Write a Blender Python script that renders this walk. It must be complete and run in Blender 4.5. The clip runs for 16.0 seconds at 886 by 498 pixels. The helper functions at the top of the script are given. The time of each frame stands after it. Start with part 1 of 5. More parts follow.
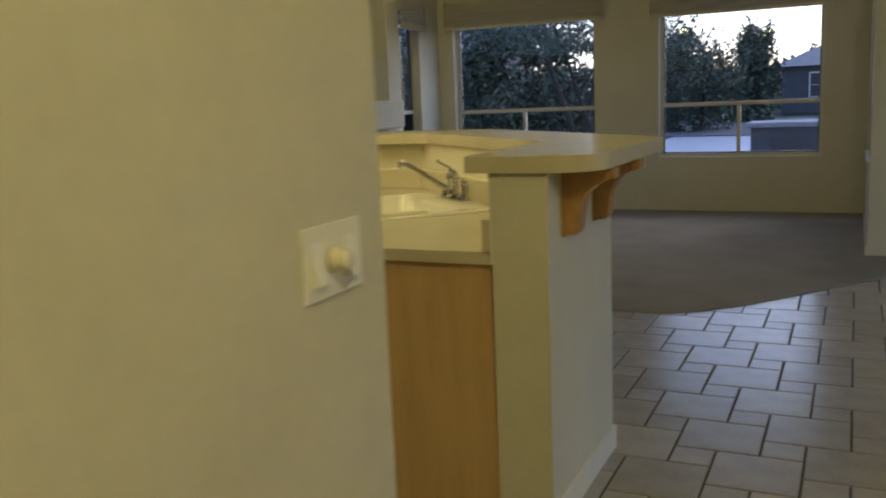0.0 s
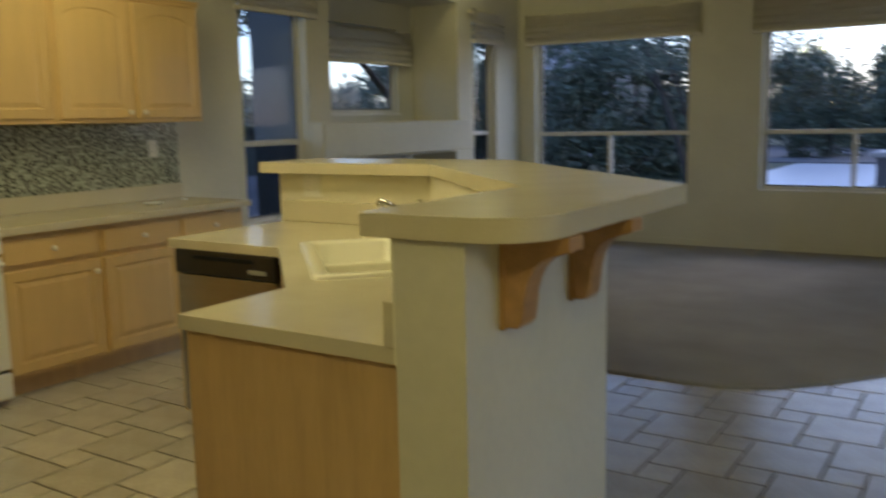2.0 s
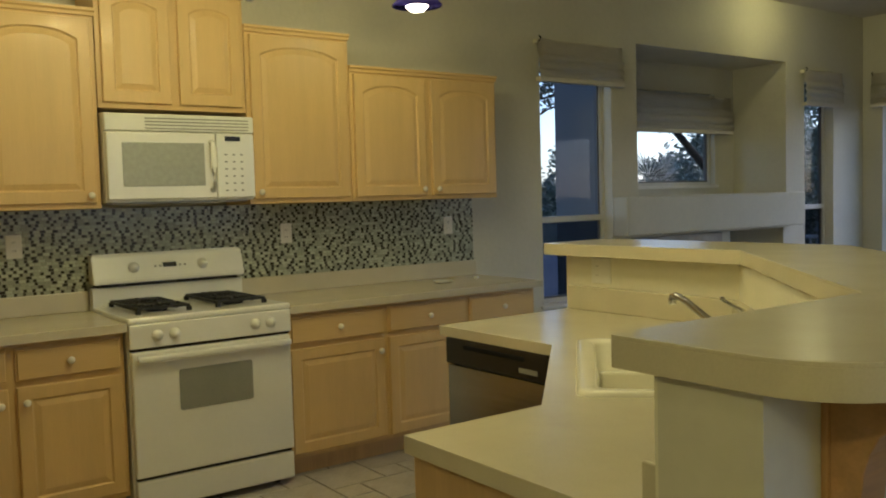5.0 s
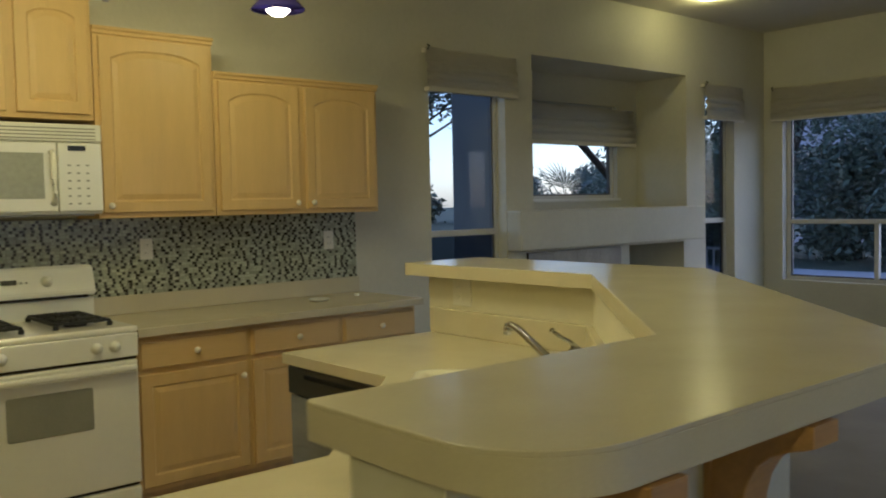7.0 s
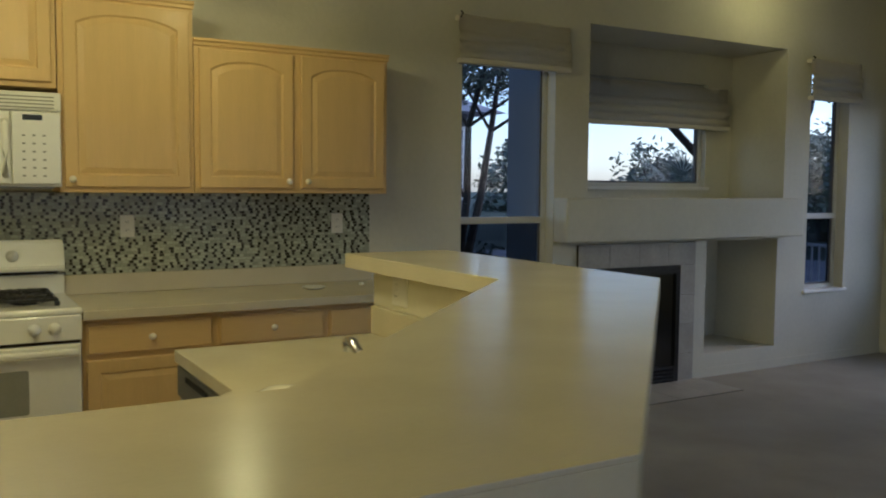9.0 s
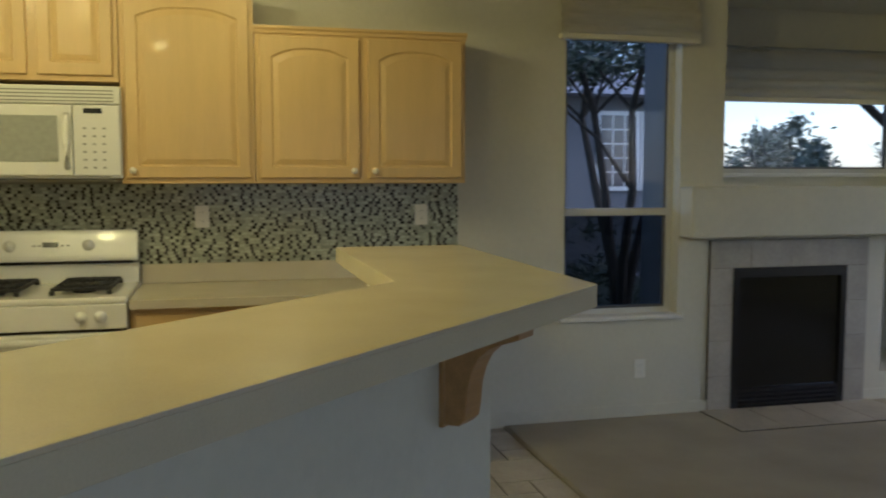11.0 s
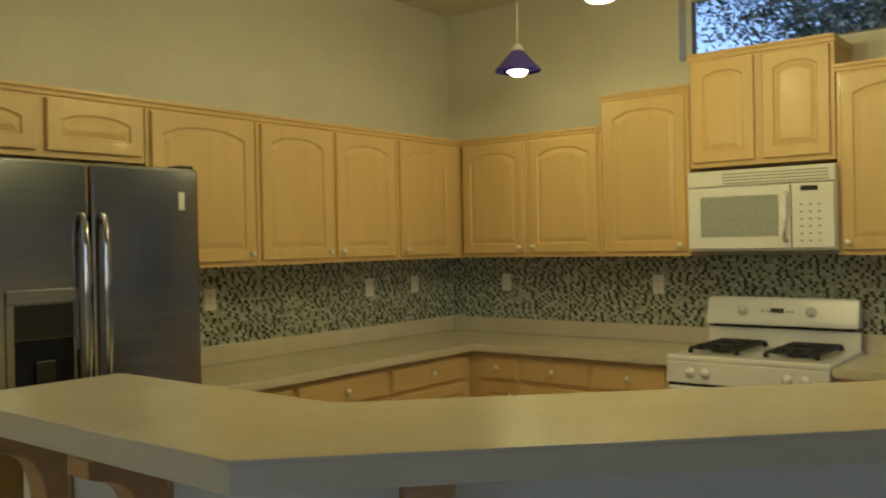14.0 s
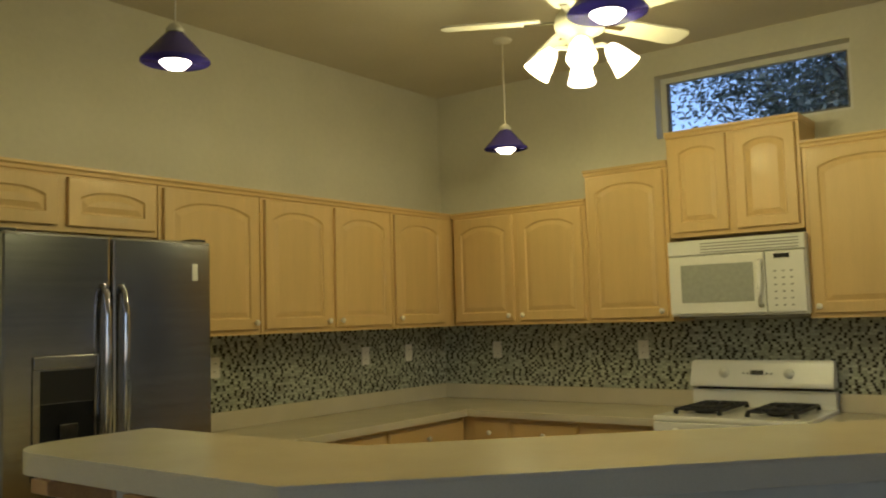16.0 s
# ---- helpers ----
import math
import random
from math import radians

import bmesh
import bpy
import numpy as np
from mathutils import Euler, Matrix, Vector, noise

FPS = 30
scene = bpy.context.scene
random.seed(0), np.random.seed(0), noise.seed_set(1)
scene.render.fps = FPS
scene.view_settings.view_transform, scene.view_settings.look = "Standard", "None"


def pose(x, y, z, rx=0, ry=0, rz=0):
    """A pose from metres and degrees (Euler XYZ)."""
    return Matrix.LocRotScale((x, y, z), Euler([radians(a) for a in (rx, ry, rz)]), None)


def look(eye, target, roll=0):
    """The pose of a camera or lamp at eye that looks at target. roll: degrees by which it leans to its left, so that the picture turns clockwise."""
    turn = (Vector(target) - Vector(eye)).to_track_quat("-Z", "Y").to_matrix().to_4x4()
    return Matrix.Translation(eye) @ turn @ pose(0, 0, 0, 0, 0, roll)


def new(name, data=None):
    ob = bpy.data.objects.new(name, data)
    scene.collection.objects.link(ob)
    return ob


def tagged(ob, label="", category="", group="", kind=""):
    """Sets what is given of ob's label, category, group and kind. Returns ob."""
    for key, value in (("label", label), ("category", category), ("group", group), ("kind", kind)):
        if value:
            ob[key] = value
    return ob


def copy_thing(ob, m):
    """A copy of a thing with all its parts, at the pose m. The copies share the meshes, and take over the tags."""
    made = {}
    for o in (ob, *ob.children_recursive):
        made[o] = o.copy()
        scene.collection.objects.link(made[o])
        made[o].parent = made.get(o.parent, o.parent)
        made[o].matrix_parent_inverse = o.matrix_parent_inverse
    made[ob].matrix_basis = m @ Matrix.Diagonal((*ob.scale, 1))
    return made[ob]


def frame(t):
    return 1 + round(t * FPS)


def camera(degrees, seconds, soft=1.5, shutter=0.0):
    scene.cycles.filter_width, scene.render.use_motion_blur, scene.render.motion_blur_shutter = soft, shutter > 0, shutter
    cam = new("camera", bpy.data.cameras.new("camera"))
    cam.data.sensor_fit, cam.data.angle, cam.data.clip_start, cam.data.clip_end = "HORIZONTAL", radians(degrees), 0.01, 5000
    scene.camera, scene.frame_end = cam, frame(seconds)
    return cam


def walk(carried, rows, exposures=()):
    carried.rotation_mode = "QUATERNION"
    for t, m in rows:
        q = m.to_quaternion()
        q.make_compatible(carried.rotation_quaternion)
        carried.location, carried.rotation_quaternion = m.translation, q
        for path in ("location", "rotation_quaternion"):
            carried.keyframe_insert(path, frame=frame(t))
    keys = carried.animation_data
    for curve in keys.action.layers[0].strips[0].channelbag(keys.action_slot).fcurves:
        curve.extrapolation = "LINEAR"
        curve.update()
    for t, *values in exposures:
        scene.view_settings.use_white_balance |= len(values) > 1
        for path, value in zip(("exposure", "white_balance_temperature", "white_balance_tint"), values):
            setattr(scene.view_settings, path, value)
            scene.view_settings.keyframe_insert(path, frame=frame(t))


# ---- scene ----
cam = camera(54.0, 16.0, soft=2.0, shutter=0.5)
PATH = [
    (0, (4.744, -0.66, 1.367), (3.895, 1.119, 1.029), -2.4),
    (0.5, (4.86, -0.424, 1.375), (4.041, 1.373, 1.059), -2.7),
    (1, (4.864, -0.205, 1.373), (4.033, 1.581, 1.03), -1.8),
    (1.5, (4.875, 0.019, 1.395), (4.0, 1.783, 1.045), -1.4),
    (2, (4.842, 0.304, 1.388), (3.759, 1.959, 1.094), -1.2),
    (2.5, (4.823, 0.489, 1.413), (3.391, 1.868, 1.199), -1.7),
    (3, (4.655, 0.685, 1.430), (3.058, 1.880, 1.282), -1.5),
    (5.5, (4.605, 0.816, 1.412), (2.993, 1.995, 1.301), -1.5),
    (6, (4.625, 0.925, 1.420), (3.048, 2.151, 1.311), -1.3),
    (6.5, (4.640, 1.027, 1.423), (3.099, 2.298, 1.321), -1.1),
    (7, (4.642, 1.182, 1.446), (3.118, 2.472, 1.343), -1.2),
    (7.5, (4.642, 1.438, 1.438), (2.956, 2.510, 1.349), -0.9),
    (8, (4.667, 1.691, 1.448), (2.936, 2.688, 1.348), -0.5),
    (8.5, (4.689, 1.900, 1.448), (2.982, 2.932, 1.311), 0.3),
    (11, (4.693, 3.113, 1.437), (2.759, 3.597, 1.274), 0.0),
    (11.5, (4.714, 3.236, 1.437), (2.734, 3.47, 1.27), -0.8),
    (12, (4.626, 3.5, 1.437), (2.641, 3.318, 1.275), -1.7),
    (12.5, (4.721, 3.527, 1.465), (2.805, 2.966, 1.341), -2.4),
    (13, (4.741, 3.555, 1.418), (2.961, 2.648, 1.345), -2.2),
    (13.5, (4.853, 3.656, 1.49), (3.197, 2.537, 1.412), -1.4),
    (14, (4.878, 3.756, 1.505), (3.306, 2.52, 1.492), -1.1),
    (14.5, (4.86, 3.9, 1.476), (3.374, 2.561, 1.53), -1.8),
    (15, (4.904, 3.849, 1.473), (3.419, 2.513, 1.579), -2.6),
    (15.5, (5.006, 3.879, 1.492), (3.479, 2.594, 1.623), -2.3),
    (16, (5.098, 3.858, 1.471), (3.506, 2.657, 1.628), -1.7),
]
walk(cam, [(t, look(eye, target, roll)) for t, eye, target, roll in PATH],
     exposures=[(0, 1.08, 6700, 21), (1.5, 1.2, 6450, 20), (3.0, 1.12, 6300, 19), (5.5, 1.04, 6200, 19), (7.0, 0.94, 6080, 19), (8.5, 0.85, 6000, 19),
                (11.0, 1.15, 6250, 19), (12.5, 1.15, 6280, 19), (14.0, 1.0, 6500, 19), (16.0, 0.83, 6500, 19)])

# ---- light ----
def make_world():
    w = bpy.data.worlds.new("dusk_sky")
    scene.world = w
    w.use_nodes = True
    nt = w.node_tree
    sky = nt.nodes.new("ShaderNodeTexSky")
    sky.sky_type = "NISHITA"
    sky.sun_disc = False
    sky.sun_elevation, sky.sun_rotation = radians(35.0), radians(20)
    sky.air_density, sky.dust_density, sky.ozone_density = 1.0, 1.0, 4.5
    nt.links.new(sky.outputs[0], nt.nodes["Background"].inputs[0])
    nt.nodes["Background"].inputs[1].default_value = 0.15


def point_lamp(name, place, watts, colour, radius):
    d = bpy.data.lights.new(name, "POINT")
    d.energy, d.color, d.shadow_soft_size = watts, colour, radius
    ob = new(name, d)
    ob.location = place
    return ob


make_world()
sun_data = bpy.data.lights.new("low_sun", "SUN")
sun_data.energy, sun_data.angle, sun_data.color = 0.12, radians(20), (1.0, 0.92, 0.84)
low_sun = new("low_sun", sun_data)
low_sun.matrix_world = look((10, 28, 21), (0, 0, 0))

WARM = (1.0, 0.97, 0.40)
FAN = (1.81, 2.15)
PENDANTS = [(0.84, 1.13, 2.445), (3.14, 1.15, 2.455), (0.95, 3.31, 2.385), (2.64, 2.68, 2.41)]
FAN_W, PEND_W, SINK_W, HALL_W = 2.8, 2.8, 10.5, 28.0


# ---- materials ----
def mat(name, colour, rough=0.5, metal=0.0, vary=0.12, scale=6.0, fine=90.0, bump=0.05, bump_scale=140.0, emit=0.0, spec=0.5,
        coat=0.0, rnd=0.0, island=0.0, stretch=None):
    m = bpy.data.materials.new(name)
    m.use_nodes = True
    nt = m.node_tree
    p = nt.nodes["Principled BSDF"]
    p.inputs["Roughness"].default_value = rough
    p.inputs["Metallic"].default_value = metal
    p.inputs["Specular IOR Level"].default_value = spec
    p.inputs["Coat Weight"].default_value = coat
    co = nt.nodes.new("ShaderNodeTexCoord")
    src = co.outputs["Object"]
    if stretch:
        mp = nt.nodes.new("ShaderNodeMapping")
        mp.inputs["Scale"].default_value = stretch
        nt.links.new(src, mp.inputs[0])
        src = mp.outputs[0]
    last = None
    for sc, amount in ((scale, vary), (fine, vary * 0.6)):
        n = nt.nodes.new("ShaderNodeTexNoise")
        n.inputs["Scale"].default_value = sc
        n.inputs["Detail"].default_value = 5
        nt.links.new(src, n.inputs["Vector"])
        r = nt.nodes.new("ShaderNodeMapRange")
        r.inputs[1].default_value, r.inputs[2].default_value = 0.3, 0.7
        r.inputs[3].default_value, r.inputs[4].default_value = 1 - amount, 1 + amount
        nt.links.new(n.outputs[0], r.inputs[0])
        if last:
            k = nt.nodes.new("ShaderNodeMath")
            k.operation = "MULTIPLY"
            nt.links.new(last, k.inputs[0])
            nt.links.new(r.outputs[0], k.inputs[1])
            last = k.outputs[0]
        else:
            last = r.outputs[0]
    for amount, kind in ((rnd, "ShaderNodeObjectInfo"), (island, "ShaderNodeNewGeometry")):
        if amount:
            g = nt.nodes.new(kind)
            r = nt.nodes.new("ShaderNodeMapRange")
            r.inputs[3].default_value, r.inputs[4].default_value = 1 - amount, 1 + amount
            nt.links.new(g.outputs["Random" if kind.endswith("Info") else "Random Per Island"], r.inputs[0])
            k = nt.nodes.new("ShaderNodeMath")
            k.operation = "MULTIPLY"
            nt.links.new(last, k.inputs[0])
            nt.links.new(r.outputs[0], k.inputs[1])
            last = k.outputs[0]
    mx = nt.nodes.new("ShaderNodeVectorMath")
    mx.operation = "SCALE"
    mx.inputs[0].default_value = colour
    nt.links.new(last, mx.inputs["Scale"])
    nt.links.new(mx.outputs[0], p.inputs["Base Color"])
    if bump:
        n = nt.nodes.new("ShaderNodeTexNoise")
        n.inputs["Scale"].default_value = bump_scale
        n.inputs["Detail"].default_value = 3
        nt.links.new(src, n.inputs["Vector"])
        b = nt.nodes.new("ShaderNodeBump")
        b.inputs["Strength"].default_value = bump
        b.inputs["Distance"].default_value = 0.004
        nt.links.new(n.outputs[0], b.inputs["Height"])
        nt.links.new(b.outputs[0], p.inputs["Normal"])
    if emit:
        p.inputs["Emission Color"].default_value = (*colour, 1)
        p.inputs["Emission Strength"].default_value = emit
    return m


def glass_mat(name, tint=(0.93, 0.96, 1.0)):
    m = bpy.data.materials.new(name)
    m.use_nodes = True
    nt = m.node_tree
    for n in list(nt.nodes):
        if n.type != "OUTPUT_MATERIAL":
            nt.nodes.remove(n)
    out = [n for n in nt.nodes if n.type == "OUTPUT_MATERIAL"][0]
    tr = nt.nodes.new("ShaderNodeBsdfTransparent")
    tr.inputs[0].default_value = (*tint, 1)
    gl = nt.nodes.new("ShaderNodeBsdfGlossy")
    gl.inputs["Roughness"].default_value = 0.02
    lw = nt.nodes.new("ShaderNodeLayerWeight")
    pw = nt.nodes.new("ShaderNodeMath")
    pw.operation = "POWER"
    pw.inputs[1].default_value = 5.0
    nt.links.new(lw.outputs["Facing"], pw.inputs[0])
    fr = nt.nodes.new("ShaderNodeMath")
    fr.operation = "MULTIPLY_ADD"
    fr.inputs[1].default_value, fr.inputs[2].default_value = 0.4, 0.012
    nt.links.new(pw.outputs[0], fr.inputs[0])
    mx = nt.nodes.new("ShaderNodeMixShader")
    nt.links.new(fr.outputs[0], mx.inputs[0])
    nt.links.new(tr.outputs[0], mx.inputs[1])
    nt.links.new(gl.outputs[0], mx.inputs[2])
    nt.links.new(mx.outputs[0], out.inputs[0])
    return m


M_WALL = mat("wall_paint", (0.58, 0.55, 0.44), 0.55, vary=0.04, scale=2.5, fine=30, bump=0.25, bump_scale=45, spec=0.35)
M_CEIL = mat("ceiling_paint", (0.60, 0.55, 0.44), 0.7, vary=0.04, scale=2, fine=40, bump=0.2, bump_scale=60, spec=0.2)
M_TRIM = mat("trim_paint", (0.72, 0.70, 0.64), 0.4, vary=0.03, bump=0.02)
M_MAPLE = mat("maple_veneer", (0.62, 0.415, 0.17), 0.44, vary=0.04, scale=3, fine=18, bump=0.03, bump_scale=40, coat=0.06, rnd=0.04, stretch=(6, 6, 0.7))
M_MAPLE_H = mat("maple_across", (0.62, 0.415, 0.17), 0.44, vary=0.04, scale=3, fine=18, bump=0.03, bump_scale=40, coat=0.06, rnd=0.04, stretch=(0.7, 6, 6))
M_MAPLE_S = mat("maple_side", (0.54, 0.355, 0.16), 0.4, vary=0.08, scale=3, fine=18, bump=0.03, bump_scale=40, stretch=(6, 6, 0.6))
M_CORBEL = mat("corbel_wood", (0.40, 0.22, 0.085), 0.4, vary=0.12, scale=4, fine=24, bump=0.04, bump_scale=40, stretch=(6, 6, 0.8))
M_KNOB = mat("knob_ceramic", (0.74, 0.68, 0.55), 0.25, vary=0.03, bump=0.0)
M_LAM = mat("counter_laminate", (0.56, 0.50, 0.36), 0.24, vary=0.05, scale=5, fine=240, bump=0.02, bump_scale=300, spec=0.55)
M_WHITE = mat("white_enamel", (0.74, 0.73, 0.66), 0.22, vary=0.02, scale=3, fine=40, bump=0.01, coat=0.3)
M_GREYGLASS = mat("grey_door_glass", (0.26, 0.26, 0.22), 0.15, vary=0.05, bump=0.0)
M_SCREEN = mat("mesh_door_window", (0.33, 0.34, 0.29), 0.3, vary=0.08, scale=40, fine=400, bump=0.05, bump_scale=500)
M_BLACK = mat("black_plastic", (0.012, 0.012, 0.013), 0.25, vary=0.1, bump=0.02)
M_IRON = mat("cast_iron", (0.014, 0.014, 0.015), 0.6, vary=0.2, bump=0.1)
M_STEEL = mat("brushed_steel", (0.36, 0.365, 0.39), 0.15, metal=1.0, vary=0.08, scale=2, fine=60, bump=0.04, bump_scale=120, stretch=(1, 1, 30))
M_CHROME = mat("chrome", (0.52, 0.52, 0.54), 0.06, metal=1.0, vary=0.03, bump=0.0)
M_PANEL = mat("pale_panel_paint", (0.70, 0.66, 0.51), 0.45, vary=0.03, scale=3, fine=40, bump=0.1, bump_scale=50)
M_SINK = mat("sink_enamel", (0.78, 0.74, 0.62), 0.18, vary=0.02, bump=0.0, coat=0.4)
M_PLATE = mat("plate_plastic", (0.74, 0.72, 0.64), 0.35, vary=0.03, bump=0.01)
M_TILE = mat("ceramic_floor_tile", (0.41, 0.37, 0.32), 0.27, vary=0.10, scale=7, fine=50, bump=0.08, bump_scale=25, rnd=0.10)
M_TILE_I = mat("ceramic_floor_tile_far", (0.41, 0.37, 0.32), 0.27, vary=0.10, scale=7, fine=50, bump=0.08, bump_scale=25, island=0.10)
M_GROUT = mat("dark_grout", (0.035, 0.028, 0.022), 0.95, vary=0.15, bump=0.2)
M_CARPET = mat("cut_pile_carpet", (0.34, 0.31, 0.26), 0.95, vary=0.10, scale=2.2, fine=260, bump=0.7, bump_scale=420, spec=0.1)
M_HEARTH = mat("hearth_tile", (0.37, 0.335, 0.28), 0.4, vary=0.12, scale=6, fine=40, bump=0.06, bump_scale=30, rnd=0.08)
M_LINEN = mat("linen_shade", (0.67, 0.62, 0.52), 0.9, vary=0.03, scale=12, fine=300, bump=0.15, bump_scale=300, stretch=(1, 1, 6))
M_FRAME = mat("window_frame_paint", (0.62, 0.60, 0.54), 0.45, vary=0.04, bump=0.02)
M_SASH = mat("dark_sash", (0.10, 0.10, 0.105), 0.4, vary=0.06, bump=0.02)
M_GLASS = glass_mat("window_glass")
M_GLASS_S = glass_mat("screened_glass", (0.40, 0.43, 0.47))
M_SHADE_BLUE = mat("cobalt_lamp_shade", (0.065, 0.050, 0.28), 0.18, vary=0.05, bump=0.0, coat=0.5)
M_BULB = mat("lit_bulb", (1.0, 0.90, 0.70), 0.5, vary=0.0, bump=0.0, emit=5.0)
M_FROST = mat("lit_frosted_glass", (1.0, 0.90, 0.70), 0.4, vary=0.0, bump=0.0, emit=2.6)
M_FANW = mat("fan_white", (0.72, 0.69, 0.60), 0.35, vary=0.03, bump=0.01)
M_CORD = mat("pale_cord", (0.66, 0.62, 0.52), 0.5, vary=0.02, bump=0.0)
M_MOS_L = mat("mosaic_glass", (0.42, 0.44, 0.34), 0.16, vary=0.05, bump=0.02, island=0.28, coat=0.3)
M_MOS_D = mat("mosaic_dark_stone", (0.042, 0.040, 0.032), 0.2, vary=0.2, bump=0.05, island=0.5)
M_MOS_G = mat("mosaic_grout", (0.32, 0.31, 0.25), 0.85, vary=0.1, bump=0.1)
M_RECESS_BLACK = mat("firebox_recess_black", (0.008, 0.008, 0.008), 0.7, vary=0.3, bump=0.1, spec=0.12)
M_SMOKE = mat("smoked_fire_glass", (0.010, 0.010, 0.009), 0.12, vary=0.1, bump=0.0)
# outdoors
M_GRASS = mat("lawn", (0.045, 0.06, 0.03), 0.95, vary=0.3, scale=1.5, fine=30, bump=0.6, bump_scale=30)
M_PAVE = mat("pale_pavement", (0.36, 0.36, 0.37), 0.8, vary=0.12, scale=0.6, fine=20, bump=0.15, bump_scale=20)
# pale base carries both the pool floor's colour and the sky's reflection
M_WATER = mat("pale_sky_water", (0.55, 0.60, 0.68), 0.30, vary=0.1, bump=0.5, bump_scale=3.5)
M_STUCCO = mat("stucco", (0.17, 0.168, 0.165), 0.9, vary=0.07, scale=2, fine=40, bump=0.4, bump_scale=60)
M_STUCCO_FAR = mat("far_stucco", (0.11, 0.11, 0.12), 0.9, vary=0.07, scale=2, fine=40, bump=0.2, bump_scale=30)
M_ROOF = mat("roof_tile", (0.30, 0.29, 0.29), 0.8, vary=0.15, scale=3, fine=20, bump=0.3, bump_scale=12)
M_HGLASS = mat("house_window_glass", (0.05, 0.06, 0.08), 0.1, vary=0.1, bump=0.0)
M_BARK = mat("bark", (0.055, 0.045, 0.036), 0.95, vary=0.25, scale=8, fine=40, bump=0.6, bump_scale=25)
M_LEAF = mat("leaf", (0.095, 0.120, 0.080), 0.6, vary=0.2, scale=1.2, fine=8, bump=0.0, island=0.45)
M_LEAF_F = mat("leaf_far", (0.105, 0.130, 0.095), 0.7, vary=0.2, scale=0.8, fine=4, bump=0.0, island=0.45)


# ---- mesh helpers ----
def obj(name, bm, material, smooth=False):
    me = bpy.data.meshes.new(name)
    bmesh.ops.recalc_face_normals(bm, faces=bm.faces)
    if smooth:
        for f in bm.faces:
            f.smooth = True
    bm.to_mesh(me)
    bm.free()
    me.materials.append(material)
    return new(name, me)


def part(name, bm, material, parent, label="", smooth=False, m=None):
    ob = obj(name, bm, material, smooth)
    ob.parent = parent
    if m is not None:
        ob.matrix_basis = m
    if label:
        tagged(ob, label)
    return ob


def thing(name, m, label, category, group="", kind=""):
    ob = new(name)
    ob.empty_display_size = 0.1
    ob.matrix_basis = m
    return tagged(ob, label, category, group, kind)


def box(bm, x0, x1, y0, y1, z0, z1, bevel=0.0):
    vs = [bm.verts.new((x, y, z)) for x in (x0, x1) for y in (y0, y1) for z in (z0, z1)]
    fs = [bm.faces.new([vs[i] for i in q]) for q in
          ((0, 1, 3, 2), (4, 6, 7, 5), (0, 4, 5, 1), (2, 3, 7, 6), (0, 2, 6, 4), (1, 5, 7, 3))]
    if bevel:
        es = list({e for f in fs for e in f.edges})
        bmesh.ops.bevel(bm, geom=es, offset=bevel, segments=2, affect="EDGES", profile=0.5)
    return bm


def boxed(*a, **k):
    return box(bmesh.new(), *a, **k)


def prism(poly, z0, z1, holes=(), bevel=0.0, bm=None):
    bm = bm or bmesh.new()
    edges = []
    for loop in (poly, *holes):
        vs = [bm.verts.new((x, y, z1)) for x, y in loop]
        edges += [bm.edges.new((vs[i], vs[(i + 1) % len(vs)])) for i in range(len(vs))]
    if holes:
        r = bmesh.ops.triangle_fill(bm, use_beauty=True, use_dissolve=False, edges=edges)
        top = [g for g in r["geom"] if isinstance(g, bmesh.types.BMFace)]
    else:
        top = [bm.faces.new([e.verts[0] for e in edges])]
    rim = [e for e in edges]
    r = bmesh.ops.extrude_face_region(bm, geom=top, use_keep_orig=True)
    for v in [g for g in r["geom"] if isinstance(g, bmesh.types.BMVert)]:
        v.co.z = z0
    bmesh.ops.recalc_face_normals(bm, faces=bm.faces)
    if bevel:
        n = len(poly)
        low = [e for e in bm.edges if abs(e.verts[0].co.z - z0) < 1e-6 and abs(e.verts[1].co.z - z0) < 1e-6
               and len(e.link_faces) == 2 and abs(e.link_faces[0].normal.z) + abs(e.link_faces[1].normal.z) < 1.5]
        bmesh.ops.bevel(bm, geom=rim[:n] + (low if not holes else []), offset=bevel, segments=3, affect="EDGES", profile=0.5)
    return bm


def lathe(profile, segs=20, bm=None, m=None):
    bm = bm or bmesh.new()
    rings = []
    for r, z in profile:
        ring = []
        for i in range(segs):
            a = 2 * math.pi * i / segs
            co = Vector((r * math.cos(a), r * math.sin(a), z))
            ring.append(bm.verts.new(m @ co if m else co))
        rings.append(ring)
    for a, b in zip(rings, rings[1:]):
        for i in range(segs):
            bm.faces.new((a[i], a[(i + 1) % segs], b[(i + 1) % segs], b[i]))
    if profile[0][0] > 1e-4:
        bm.faces.new(rings[0][::-1])
    if profile[-1][0] > 1e-4:
        bm.faces.new(rings[-1])
    return bm


def tube(points, radius, segs=10, bm=None):
    bm = bm or bmesh.new()
    pts = [Vector(p) for p in points]
    rad = radius if isinstance(radius, (list, tuple)) else [radius] * len(pts)
    rings = []
    for i, p in enumerate(pts):
        d = (pts[min(i + 1, len(pts) - 1)] - pts[max(i - 1, 0)]).normalized()
        q = d.to_track_quat("Z", "Y").to_matrix()
        rings.append([bm.verts.new(p + q @ Vector((rad[i] * math.cos(2 * math.pi * k / segs), rad[i] * math.sin(2 * math.pi * k / segs), 0)))
                      for k in range(segs)])
    for a, b in zip(rings, rings[1:]):
        for k in range(segs):
            bm.faces.new((a[k], a[(k + 1) % segs], b[(k + 1) % segs], b[k]))
    bm.faces.new(rings[0][::-1])
    bm.faces.new(rings[-1])
    return bm


